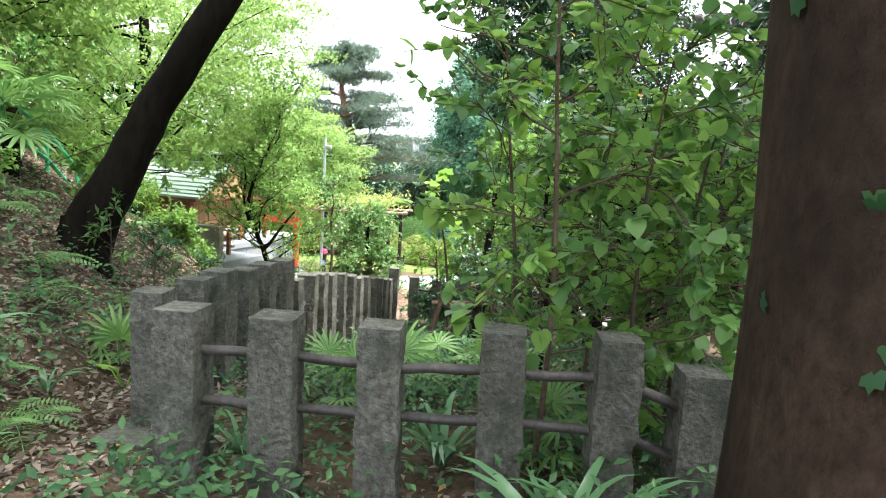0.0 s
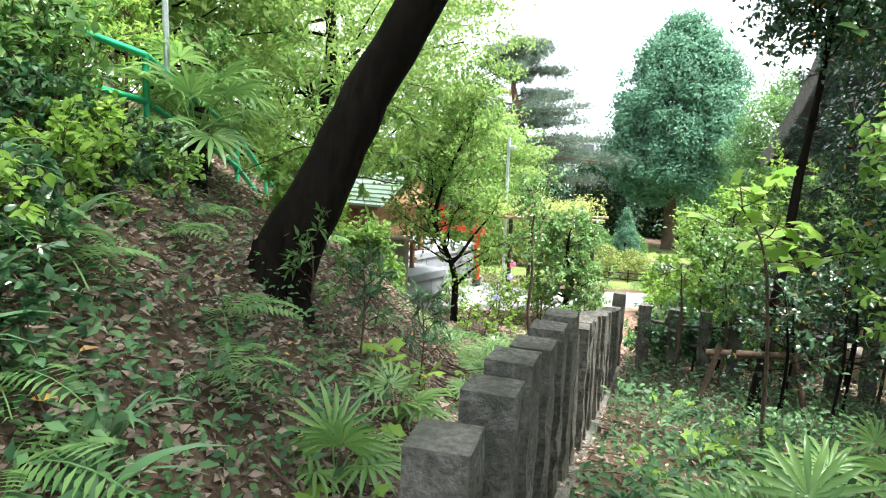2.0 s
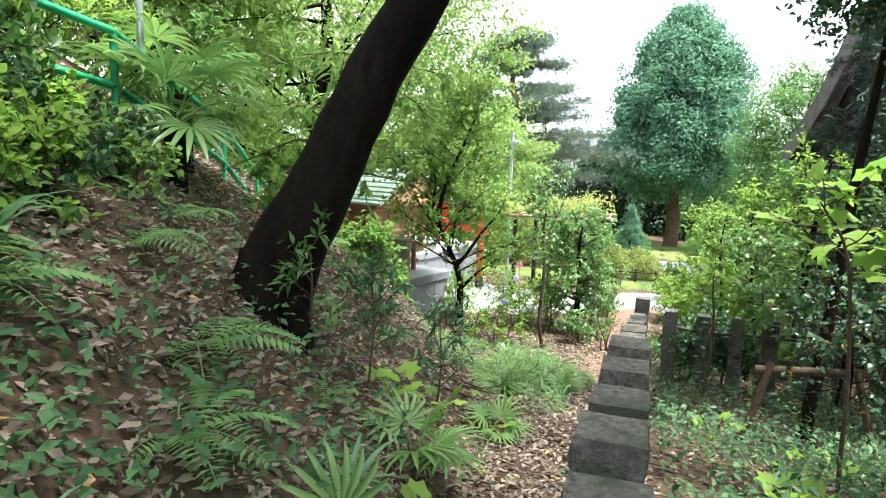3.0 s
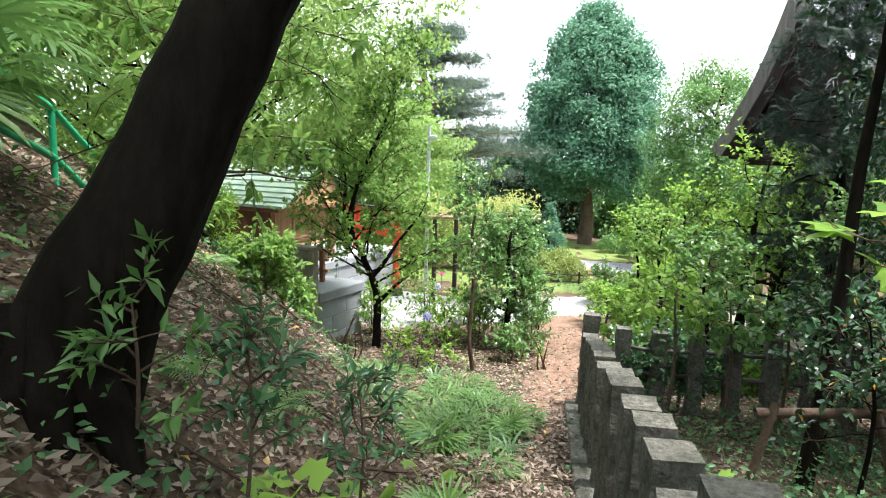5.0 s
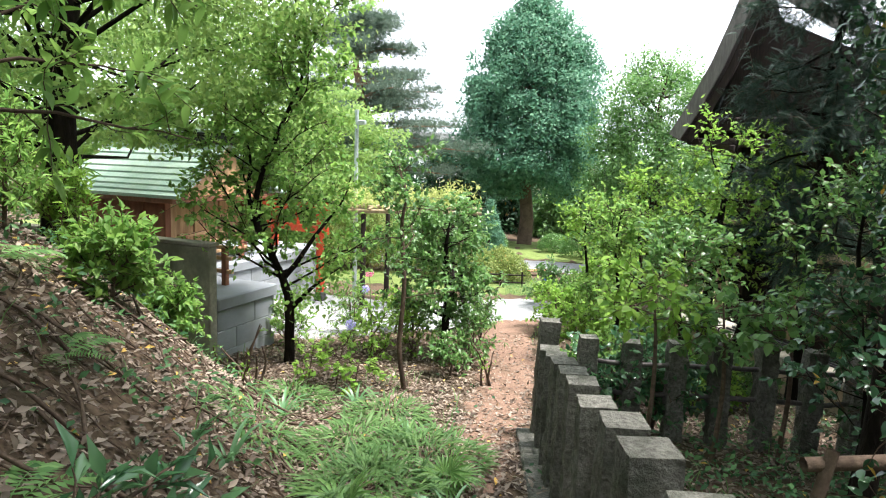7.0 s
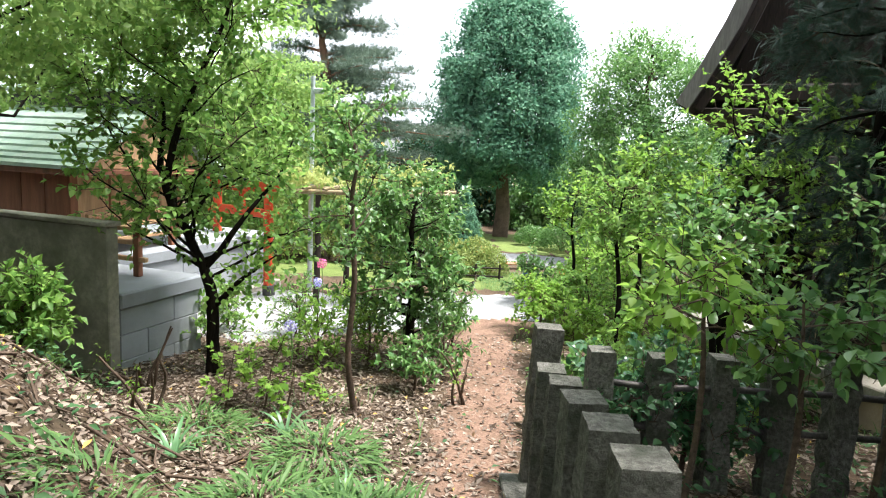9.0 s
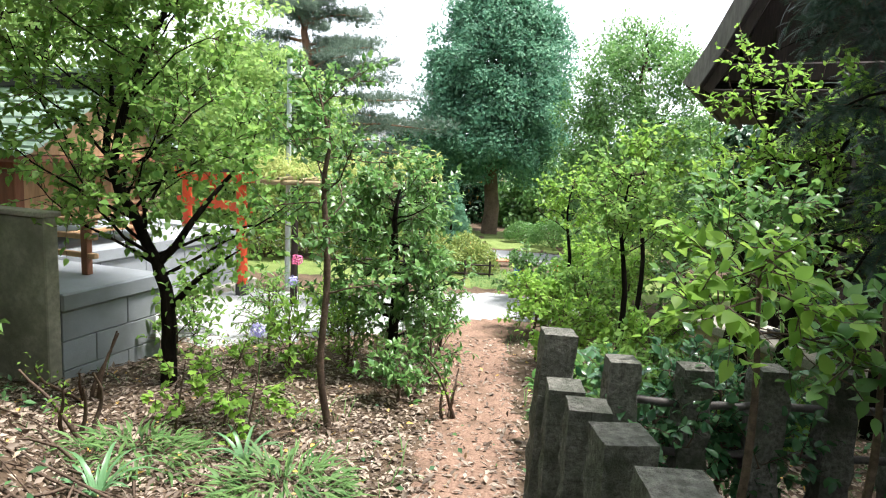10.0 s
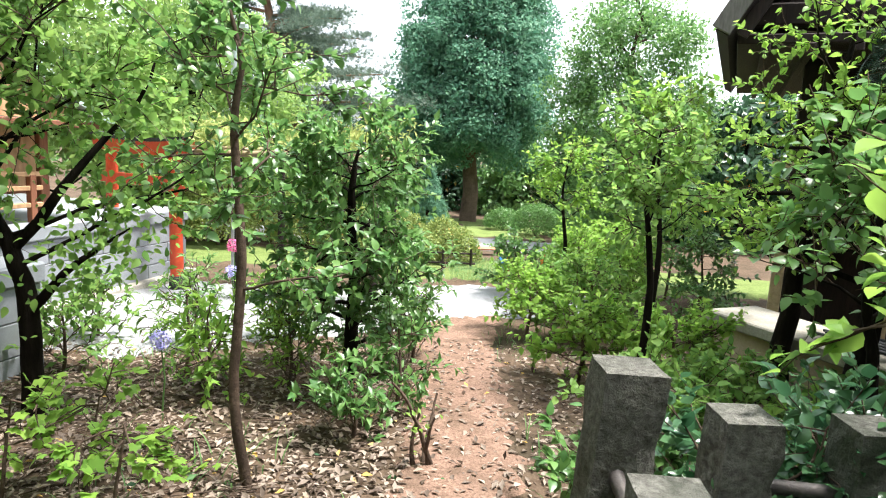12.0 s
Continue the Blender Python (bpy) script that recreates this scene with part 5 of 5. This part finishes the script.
for k, (x, y, h, lean) in enumerate(((0.98, 15.95, 3.7, 0.25), (1.25, 15.3, 3.4, 0.5))):
    g = float(land(x, y))
    tree("ledge_tree", "crooked tree with shade-darkened bark and small bright leaves beside the platform", [(x, y, g - 0.1), (x + 0.25 * lean, y, g + 0.3 * h), (x + 0.3 * lean, y - 0.1, g + 0.6 * h), (x + lean, y - 0.1, g + h)], [0.1, 0.085, 0.06, 0.012], 26, L_BRIGHT, OVATE, 0.08, M_BARK, 730 + k, 1.35, 0.4, 0.3, 10, 0.4, 10, 0.02, group="ledge trees", limb_r=0.45)
# tall evergreens on the right that keep the enclosure in shade
for k, (x, y, h, r) in enumerate(((5.4, 9.8, 9.0, 2.0), (4.5, 6.5, 9.0, 1.5))):
    crown_tree("tall_evergreen", "tall dark evergreen beyond the enclosure", (x, y, float(land(x, y))), h, [0.6, 0.9, 1.0, 0.95, 0.8, 0.45], r, 260, 80, 0.2, QLEAF, L_DARK, M_BARK, 190 + k, 0.2, 0.65, 0.8, 0.22, group="tall evergreens", inner=0.1)
# dark hedge and trees closing the far side of the road
for k, (x, y, h, r) in enumerate(((-9.5, 48, 5.0, 3.0), (2.6, 47, 4.2, 2.6), (6.5, 46, 5.0, 3.0), (10.5, 44, 6.0, 3.4), (-1.5, 50, 4.0, 2.8), (15, 40, 7, 3.6), (9, 33, 5.5, 2.8), (-14, 42, 6.5, 3.6))):
    crown_tree("border_tree", "dark leafy tree closing the far side of the road", (x, y, float(land(x, y))), h, [0.95, 1.0, 0.95, 0.8, 0.4], r, 130, 70, 0.34, QLEAF, (L_DARK, L_MID)[k % 2], M_BARK, 180 + k, 0.18, 0.75, 0.8, 0.04, group="border trees", inner=0.3)

# ground cover ------------------------------------------------------------------


def on_land(n, rng, x0, x1, y0, y1, keep=None):
    x, y = rng.uniform(x0, x1, n), rng.uniform(y0, y1, n)
    if keep is not None:
        k = rng.uniform(0, 1, n) < keep(x, y)
        x, y = x[k], y[k]
    return x, y


rng = np.random.default_rng(200)


def litter_share(x, y):
    d = np.interp(y, FY, FX) - x
    on_path = np.clip(1.3 - np.abs(x - np.interp(y, [11, 15, 19], [-2.4, -2.15, -2.0])) / 0.5, 0, 1) * np.interp(y, [11.3, 13], [0, 1])
    k = np.where(x < -1.75, 1.0, np.interp(y, [9, 11.5], [0.15, 0.6]))
    k = np.where((d > 2.6), 0.55, k)
    return np.clip(k * np.interp(y, [0, 3, 12, 15, 17.5], [0.7, 1, 0.95, 0.8, 0.3]) - 0.72 * on_path, 0.2, 1)


x, y = on_land(145000, rng, -8, 3.2, 0.2, 17.5, litter_share)
up = land_up(x, y)
pos = np.stack([x, y, land(x, y) + rng.uniform(0.004, 0.03, len(x))], -1)
dirs = unit(len(x), rng, 0.25)
v, f = scatter(leaf_shape(0.46, 0.14, 0.02), pos, dirs, up + unit(len(x), rng) * 0.45, 0.062 * rng.uniform(0.5, 1.5, len(x)))
alone("leaf_litter", mesh_np("leaf_litter", v, f, L_LITTER), None, "dry brown fallen leaves covering the bank and path", "leaf litter", "stuff")
x, y = on_land(900, rng, -7, -1, 3, 16)
paths = []
for a, b in zip(x, y):
    if a > -2.9 and b > 10:
        continue
    L, th = rng.uniform(0.1, 0.6), rng.uniform(0, 6.28)
    q = np.array([(a + L * s * math.cos(th), b + L * s * math.sin(th)) for s in (0, 0.5, 1)]) + rng.normal(0, 0.015, (3, 2))
    paths.append((np.concatenate([q, (land(q[:, 0], q[:, 1]) + rng.uniform(0.015, 0.05, 3))[:, None]], 1), [0.006, 0.005, 0.002]))
for k in range(70):
    a, b, L, th = rng.uniform(-5.6, -2.9), rng.uniform(7.5, 12.8), rng.uniform(0.4, 1.1), rng.uniform(0, 6.28)
    q = np.array([(a + L * s * math.cos(th), b + L * s * math.sin(th)) for s in (0, 0.35, 0.7, 1)]) + rng.normal(0, 0.03, (4, 2))
    paths.append((np.concatenate([q, (land(q[:, 0], q[:, 1]) + rng.uniform(0.02, 0.12, 4))[:, None]], 1), [0.012, 0.01, 0.008, 0.003]))
alone("fallen_twigs", tube_mesh("fallen_twigs", paths, M_TWIG, 4), None, "thin fallen twigs lying on the leaf litter", "twigs", "stuff")


def cover_share(x, y):
    d = np.interp(y, FY, FX) - x
    patch = 0.5 + 0.5 * np.sin(1.9 * x + 0.7 * y) * np.sin(1.3 * y - 0.8 * x + 1)
    near = np.interp(y, [-1, 3, 4.5, 5.6, 7, 12], [1, 1, 0.85, 0.3, 0.12, 0.1])
    bare = np.where((d > 0.25) | (x > -1.7), 1.0, 0.08)
    inside = np.where(x > -1.75, np.interp(y, [8.5, 10, 11.5, 12.2], [0.8, 0.45, 0.3, 0.06]), near)
    return np.clip(inside * bare * (0.15 + 1.1 * patch), 0, 1)


x, y = on_land(150000, rng, -8, 4, -0.5, 14, cover_share)
hgt = rng.uniform(0.02, 0.28, len(x)) * np.where(x > -1.75, 1.2, 1.0)
pos = np.stack([x, y, land(x, y) + hgt], -1)
v, f = scatter(plain_leaf(0.48, 0.1), pos, unit(len(x), rng, 0.5) + np.array([0.35, -0.3, 0.1]), unit(len(x), rng) * 0.55 + np.array([0.25, -0.25, 1.0]), 0.06 * rng.uniform(0.5, 1.5, len(x)))
alone("ivy_groundcover", mesh_np("ivy_groundcover", v, f, L_IVY), None, "glossy dark ivy and weeds covering the bank", "ground cover", "stuff")
x, y = on_land(9000, rng, -6.5, 4, 8, 20, lambda a, b: np.clip(0.2 + 0.8 * np.sin(2.2 * a + 1) * np.sin(1.7 * b), 0, 1) * np.where((np.abs(a + 2.25) < 0.55), 0.02, 1))
v, f = scatter(blade_shape(0.05, 0.6, 3), np.stack([x, y, land(x, y) - 0.01], -1), unit(len(x), rng, 0.1), np.tile(np.array([0, 0, 1.0]), (len(x), 1)), 0.2 * rng.uniform(0.5, 1.5, len(x)))
alone("grass_tufts", mesh_np("grass_tufts", v, f, L_GRASS), None, "sparse green grass tufts among the trees", "grass", "stuff")
x, y = on_land(5000, rng, -2, 1.5, 22, 25.2)
v, f = scatter(blade_shape(0.06, 0.6, 3), np.stack([x, y, land(x, y) + 0.03], -1), unit(len(x), rng, 0.1), np.tile(np.array([0, 0, 1.0]), (len(x), 1)), 0.13 * rng.uniform(0.5, 1.5, len(x)))
alone("lawn_grass", mesh_np("lawn_grass", v, f, L_GRASS), None, "short pale green grass of the lawn", "grass", "stuff")


def leaf_by_leaf(t, shape, v, n, mat, piece):
    """Links the n scattered copies of a leaf shape as parts of their own under t."""
    m = len(shape[0])
    for i in range(n):
        part(piece, mesh_np(piece, v[i * m:(i + 1) * m], shape[1], mat), mat, t)


def rosette(name, label, category, shape, mat, x, y, n, size, seed, tilt=(0.2, 0.9), stem=0.0, group="", piece="leaf"):
    """A plant whose leaves rise from one point."""
    rng = np.random.default_rng(seed)
    g = float(land(x, y))
    t = thing(name, (x, y, g), label, category, group)
    a = np.arange(n) * 2.4 + rng.uniform(-0.3, 0.3, n)
    el = rng.uniform(*tilt, n)
    d = np.stack([np.cos(a) * np.cos(el), np.sin(a) * np.cos(el), np.sin(el)], -1)
    base = np.array([x, y, g])
    if stem:
        L = stem * rng.uniform(0.7, 1.15, n)
        tips = base + d * L[:, None] + np.array([0, 0, 0.02])
        fd = d + np.array([0, 0, -0.35])
        v, f = scatter(shape, tips, fd, np.cross(np.cross(fd, [0, 0, 1.0]), fd) + unit(n, rng) * 0.15, size * rng.uniform(0.75, 1.15, n))
    else:
        h = np.stack([np.cos(a), np.sin(a), 0 * a], -1)
        v, f = scatter(shape, np.tile(base, (n, 1)) + h * 0.02, h, np.tile(np.array([0, 0, 1.0]), (n, 1)) + unit(n, rng) * 0.22, size * rng.uniform(0.6, 1.15, n))
    leaf_by_leaf(t, shape, v, n, mat, piece)
    if stem:
        for q in tips:
            part("stalk", tube_mesh("stalk", [(np.array([base - (0, 0, 0.03), (base + q) / 2 + (0, 0, 0.04), q]), [0.006, 0.005, 0.004])], mat, 5), mat, t)
    return t


for k, (x, y, n, s, st) in enumerate(((-1.0, 4.1, 7, 0.27, 0.35), (-0.75, 4.9, 8, 0.3, 0.35), (-0.35, 5.4, 8, 0.3, 0.4), (0.35, 3.6, 8, 0.3, 0.4), (-3.35, 9.4, 8, 0.3, 0.12), (-3.15, 6.0, 6, 0.3, 0.25), (-3.0, 7.6, 5, 0.2, 0.2), (-2.9, 4.6, 6, 0.28, 0.22), (-2.75, 10.2, 6, 0.2, 0.15), (0.1, 6.4, 7, 0.3, 0.4))):
    rosette("fan_palm_seedling", "young fan palm with split fan leaves", "palm", FAN, L_PALM, x, y, n, s, 220 + k, (0.35, 1.25), st, "fan palm seedlings", "fan_leaf")
# two fan palms with short trunks on the bank
for k, (x, y, h) in enumerate(((-5.75, 7.0, 0.5), (-6.35, 7.8, 0.7), (-6.6, 5.6, 0.5))):
    g = float(land(x, y))
    t = thing("fan_palm", (x, y, g), "fan palm with a dark shaggy stump trunk on the bank", "palm", "fan palms")
    part("trunk", tube_mesh("trunk", [([(x, y, g - 0.1), (x + 0.02, y, g + h * 0.5), (x, y, g + h)], [0.11, 0.085, 0.09])], M_BARK, 10), M_BARK, t)
    rng = np.random.default_rng(240 + k)
    n = 13
    a, el = np.arange(n) * 2.4, rng.uniform(-0.1, 1.3, n)
    d = np.stack([np.cos(a) * np.cos(el), np.sin(a) * np.cos(el), np.sin(el)], -1)
    b = np.array([x, y, g + h])
    tips = b + d * rng.uniform(0.4, 0.65, n)[:, None]
    for q in tips:
        part("stalk", tube_mesh("stalk", [(np.array([b, (b + q) / 2 + (0, 0, 0.05), q]), [0.012, 0.009, 0.007])], L_PALM, 5), L_PALM, t)
    fd = d + np.array([0, 0, -0.5])
    v, f = scatter(FAN, tips, fd, np.cross(np.cross(fd, [0, 0, 1.0]), fd), 0.45 * rng.uniform(0.8, 1.15, n))
    leaf_by_leaf(t, FAN, v, n, L_PALM, "fan_leaf")
for k, (x, y, n, s) in enumerate(((-2.35, 1.95, 16, 0.75), (-0.9, 2.1, 22, 0.42), (-0.55, 2.2, 16, 0.38), (0.35, 2.35, 24, 0.6), (0.55, 2.45, 18, 0.55), (-2.9, 2.7, 14, 0.5), (-3.3, 3.6, 14, 0.42), (-2.75, 3.6, 12, 0.32), (-3.1, 5.0, 14, 0.35), (-4.3, 4.3, 14, 0.5), (-0.2, 3.3, 18, 0.55), (0.7, 3.5, 18, 0.6), (-1.3, 3.2, 14, 0.35), (-2.7, 9.6, 14, 0.3), (-4.1, 9.4, 12, 0.35), (-4.6, 11.9, 16, 0.4), (-3.2, 11.3, 20, 0.3), (-4.0, 12.8, 14, 0.35))):
    rosette("strap_leaf_plant", "clump of long arching strap leaves", "plant", blade_shape(0.11, 0.75), L_BLADE, x, y, n, s, 260 + k, group="strap leaf plants")
for k, (x, y, n, s) in enumerate(((-3.5, 4.4, 8, 0.5), (-3.9, 5.0, 9, 0.5), (-3.3, 3.2, 8, 0.45), (-4.2, 3.6, 8, 0.5), (-3.6, 5.6, 7, 0.25), (-4.5, 6.3, 8, 0.45), (-2.95, 3.3, 7, 0.35), (-3.9, 2.4, 8, 0.5), (-4.6, 5.3, 9, 0.5), (-5.1, 6.2, 8, 0.5), (-4.4, 6.9, 8, 0.4), (-4.9, 4.0, 8, 0.55), (-5.4, 5.2, 8, 0.5), (-4.1, 7.6, 7, 0.35), (-3.0, 1.6, 8, 0.4), (-5.6, 8.6, 8, 0.5), (-5.9, 9.8, 8, 0.5), (-4.9, 9.0, 7, 0.4))):
    rosette("fern", "green fern with arching fronds on the bank", "fern", FERN, L_FERN, x, y, n, s, 290 + k, group="ferns", piece="frond")
# the bank close to the start is thick with them
rng = np.random.default_rng(305)
for k in range(420):
    y = rng.uniform(0.3, 6.4)
    d = rng.uniform(0.1 if y < 3.2 else 0.35, 4.4)
    x = float(np.interp(y, FY, FX)) - d
    if math.hypot(x + 4.4, y - 6.3) < 0.6 or (y > 3.4 and d < 0.4 * y - 0.2) or rng.uniform() < (y - 3.4 - 0.5 * d) / 3.0:
        continue
    if k % 4 in (0, 2):
        rosette("fern", "green fern with arching fronds on the bank", "fern", FERN, L_FERN, x, y, 8, rng.uniform(0.35, 0.55), 500 + k, group="ferns", piece="frond")
    elif k % 4 == 1:
        rosette("strap_leaf_plant", "clump of long arching strap leaves", "plant", blade_shape(0.12, 0.85), L_BLADE, x, y, 15, rng.uniform(0.35, 0.6), 500 + k, group="strap leaf plants")
    else:
        g, h = float(land(x, y)), rng.uniform(0.2, 0.5)
        tree("bank_shrub", "leafy shrub on the bank above the path", [(x, y, g - 0.05), (x + 0.03, y, g + 0.5 * h), (x, y + 0.03, g + h)], [0.014, 0.01, 0.005], 9, (L_IVY, L_PLUM, L_GLOSSY, L_BRIGHT)[k // 4 % 4], OVATE, 0.062, M_TWIG, 500 + k, 0.28, 0.15, 0.5, 6, 0.16, 9, 0.03, "shrub", "bank shrubs")
# mounds of dwarf bamboo grass beside the path
for k, (x, y, r, n) in enumerate(((-3.3, 9.9, 0.5, 620), (-3.0, 10.7, 0.55, 700), (-3.6, 10.9, 0.5, 500), (-3.5, 12.1, 0.45, 420), (-4.7, 12.6, 0.45, 380), (-2.85, 8.9, 0.25, 120), (-4.3, 10.4, 0.35, 240))):
    rng = np.random.default_rng(310 + k)
    t = thing("bamboo_grass", (x, y, float(land(x, y))), "low mound of narrow-leaved dwarf bamboo grass", "grass", "bamboo grass mounds")
    a, q = rng.uniform(0, 6.283, n), r * np.sqrt(rng.uniform(0, 1, n))
    px, py = x + q * np.cos(a), y + q * np.sin(a)
    hz = 0.28 * (1 - (q / r) ** 2 * 0.7) * rng.uniform(0.2, 1, n)
    v, f = scatter(leaf_shape(0.13, 0.02, 0.25), np.stack([px, py, land(px, py) + hz], -1), np.stack([np.cos(a), np.sin(a), rng.uniform(-0.2, 0.8, n)], -1) + unit(n, rng) * 0.6, unit(n, rng) * 0.4 + np.array([0, 0, 1.0]), 0.17 * rng.uniform(0.6, 1.3, n))
    part("foliage", mesh_np("leaves", v, f, L_GRASS), L_GRASS, t)
# thin-stemmed young shrubs below the leaning tree
for k, (x, y, s) in enumerate(((-3.65, 6.4, 0.85), (-3.95, 6.1, 0.7), (-3.35, 7.0, 0.8))):
    g = float(land(x, y))
    tree("young_shrub", "sparse young shrub with thin stems and glossy leaves", [(x, y, g - 0.05), (x + 0.04, y, g + 0.5 * s), (x, y + 0.03, g + s)], [0.01, 0.008, 0.004], 9, (L_GLOSSY, L_MID)[k % 2], NARROW, 0.105, M_TWIG, 345 + k, 0.3, 0.3, 0.8, 3, 0.14, 6, 0.03, "shrub", "young shrubs")
# broad-leaved bank shrubs
for k, (x, y, s, mt) in enumerate(((-5.9, 9.0, 0.8, L_PLUM), (-6.5, 10.6, 0.9, L_PLUM), (-5.6, 10.6, 0.5, L_PLUM), (-6.9, 11.8, 0.8, L_BRIGHT), (-6.1, 12.4, 0.5, L_PLUM), (-7.6, 13.1, 0.8, L_BRIGHT), (-6.8, 13.5, 0.6, L_PLUM), (-8.4, 12.3, 1.0, L_PLUM), (-5.2, 3.0, 1.3, L_PLUM), (-4.5, 1.9, 1.2, L_IVY), (-5.9, 4.1, 1.4, L_PLUM), (-6.5, 6.2, 1.1, L_PLUM), (-5.4, 4.9, 0.8, L_MID), (-5.0, 3.9, 0.7, L_IVY), (-6.2, 5.1, 1.2, L_BRIGHT), (-7.2, 7.6, 1.3, L_BRIGHT), (-7.6, 9.4, 1.4, L_MID), (-3.6, 1.2, 0.9, L_IVY), (-7.3, 4.8, 1.7, L_BRIGHT), (-8.2, 6.3, 1.8, L_MID))):
    g = float(land(x, y))
    tree("bank_shrub", "leafy shrub on the bank above the path", [(x, y, g - 0.05), (x + 0.03, y, g + 0.5 * s), (x, y + 0.03, g + s)], [0.02, 0.016, 0.006], 13, mt, (LEAF, NARROW)[k % 2], 0.1, M_TWIG, 320 + k, 0.55 * max(0.55, s), 0.15, 0.6, 9, 0.28, 12, 0.03, "shrub", "bank shrubs")
# a tree on the bank whose boughs hang out over the slope
tree("overhanging_tree", "tree with drooping boughs of long green leaves over the bank", [(-5.6, 8.95, 0.1), (-5.45, 8.9, 0.9), (-5.2, 8.85, 1.7), (-4.95, 8.8, 2.4)], [0.06, 0.05, 0.035, 0.012], 18, L_PLUM, ovate_shape(0.34, 0.05, 0.3), 0.15, M_TWIG, 750, 1.25, 0.4, 0.35, 7, 0.35, 8, -0.06, taper=0.2, face_up=0.7)
# broad lobed seedlings in the litter and maple seedlings by the garden
for k, (x, y, n, s) in enumerate(((-3.3, 6.95, 6, 0.17), (-3.55, 6.55, 6, 0.16), (-3.05, 7.5, 5, 0.15), (-2.75, 5.2, 5, 0.14), (-3.2, 8.2, 6, 0.15), (-2.6, 4.2, 5, 0.12), (-0.9, 6.6, 7, 0.16), (-0.6, 7.6, 7, 0.15), (-1.3, 5.6, 6, 0.13), (-1.2, 8.6, 6, 0.14))):
    rosette("lobed_seedling", "seedling with broad lobed bright green leaves", "seedling", LOBED, L_BRIGHT, x, y, n, s, 450 + k, (0.5, 1.2), 0.22, "lobed seedlings")
for k, (x, y, h) in enumerate(((-4.15, 13.3, 0.6), (-4.75, 13.3, 0.65), (-4.45, 13.6, 0.6))):
    g = float(land(x, y))
    tree("maple_seedling", "low maple seedling with flat sprays of bright leaves", [(x, y, g - 0.04), (x + 0.05, y, g + 0.5 * h), (x + 0.1, y, g + h)], [0.012, 0.009, 0.004], 6, L_BRIGHT, LOBED, 0.075, M_TWIG, 470 + k, 0.5, 0.55, 0.1, 4, 0.18, 5, -0.02, "seedling", "maple seedlings", face_up=0.9)
# flowers in the garden
rng = np.random.default_rng(400)
for x, y, z, mt, lab in ((-4.75, 17.4, -1.2, L_PINK, "pink"), (-4.55, 14.9, -1.55, L_LILAC, "lilac"), (-4.9, 17.8, -1.6, L_LILAC, "lilac")):
    t = thing("flower_head", (x, y, z), f"round {lab} hydrangea flower head on its stem", "flower", "flower heads")
    g = float(land(x, y))
    part("stem", tube_mesh("stem", [([(x, y, g - 0.03), (x + 0.03, y, (g + z) / 2), (x, y, z)], [0.008, 0.007, 0.006])], L_MID, 5), L_MID, t)
    d = unit(160, rng)
    v, f = scatter(ROUND, np.array([x, y, z]) + d * 0.07, unit(160, rng), d, np.full(160, 0.03))
    part("petal_ball", mesh_np("petals", v, f, mt), mt, t)
# woods that close the view all round
rng = np.random.default_rng(410)
pos, n = [], 0
for k in range(300):
    a = rng.uniform(0, 6.283)
    R = rng.uniform(52, 85)
    x, y = R * math.cos(a), 15 + R * math.sin(a)
    if abs(math.atan2(x + 2, y)) < 0.14:
        continue
    c = np.array([x, y, float(np.interp(y, PY, PZ)) + rng.uniform(0.5, 5.5)])
    pos.append(c + rng.normal(0, 1, (130, 3)) * np.array([2.4, 2.4, 1.7]))
pos = np.concatenate(pos)
v, f = scatter(QLEAF, pos, unit(len(pos), rng), unit(len(pos), rng) + np.array([0, 0, 1.0]), 0.75 * rng.uniform(0.6, 1.3, len(pos)))
alone("far_woods", mesh_np("far_woods", v, f, L_MID), None, "far green woods round the shrine grounds", "woods", "stuff")
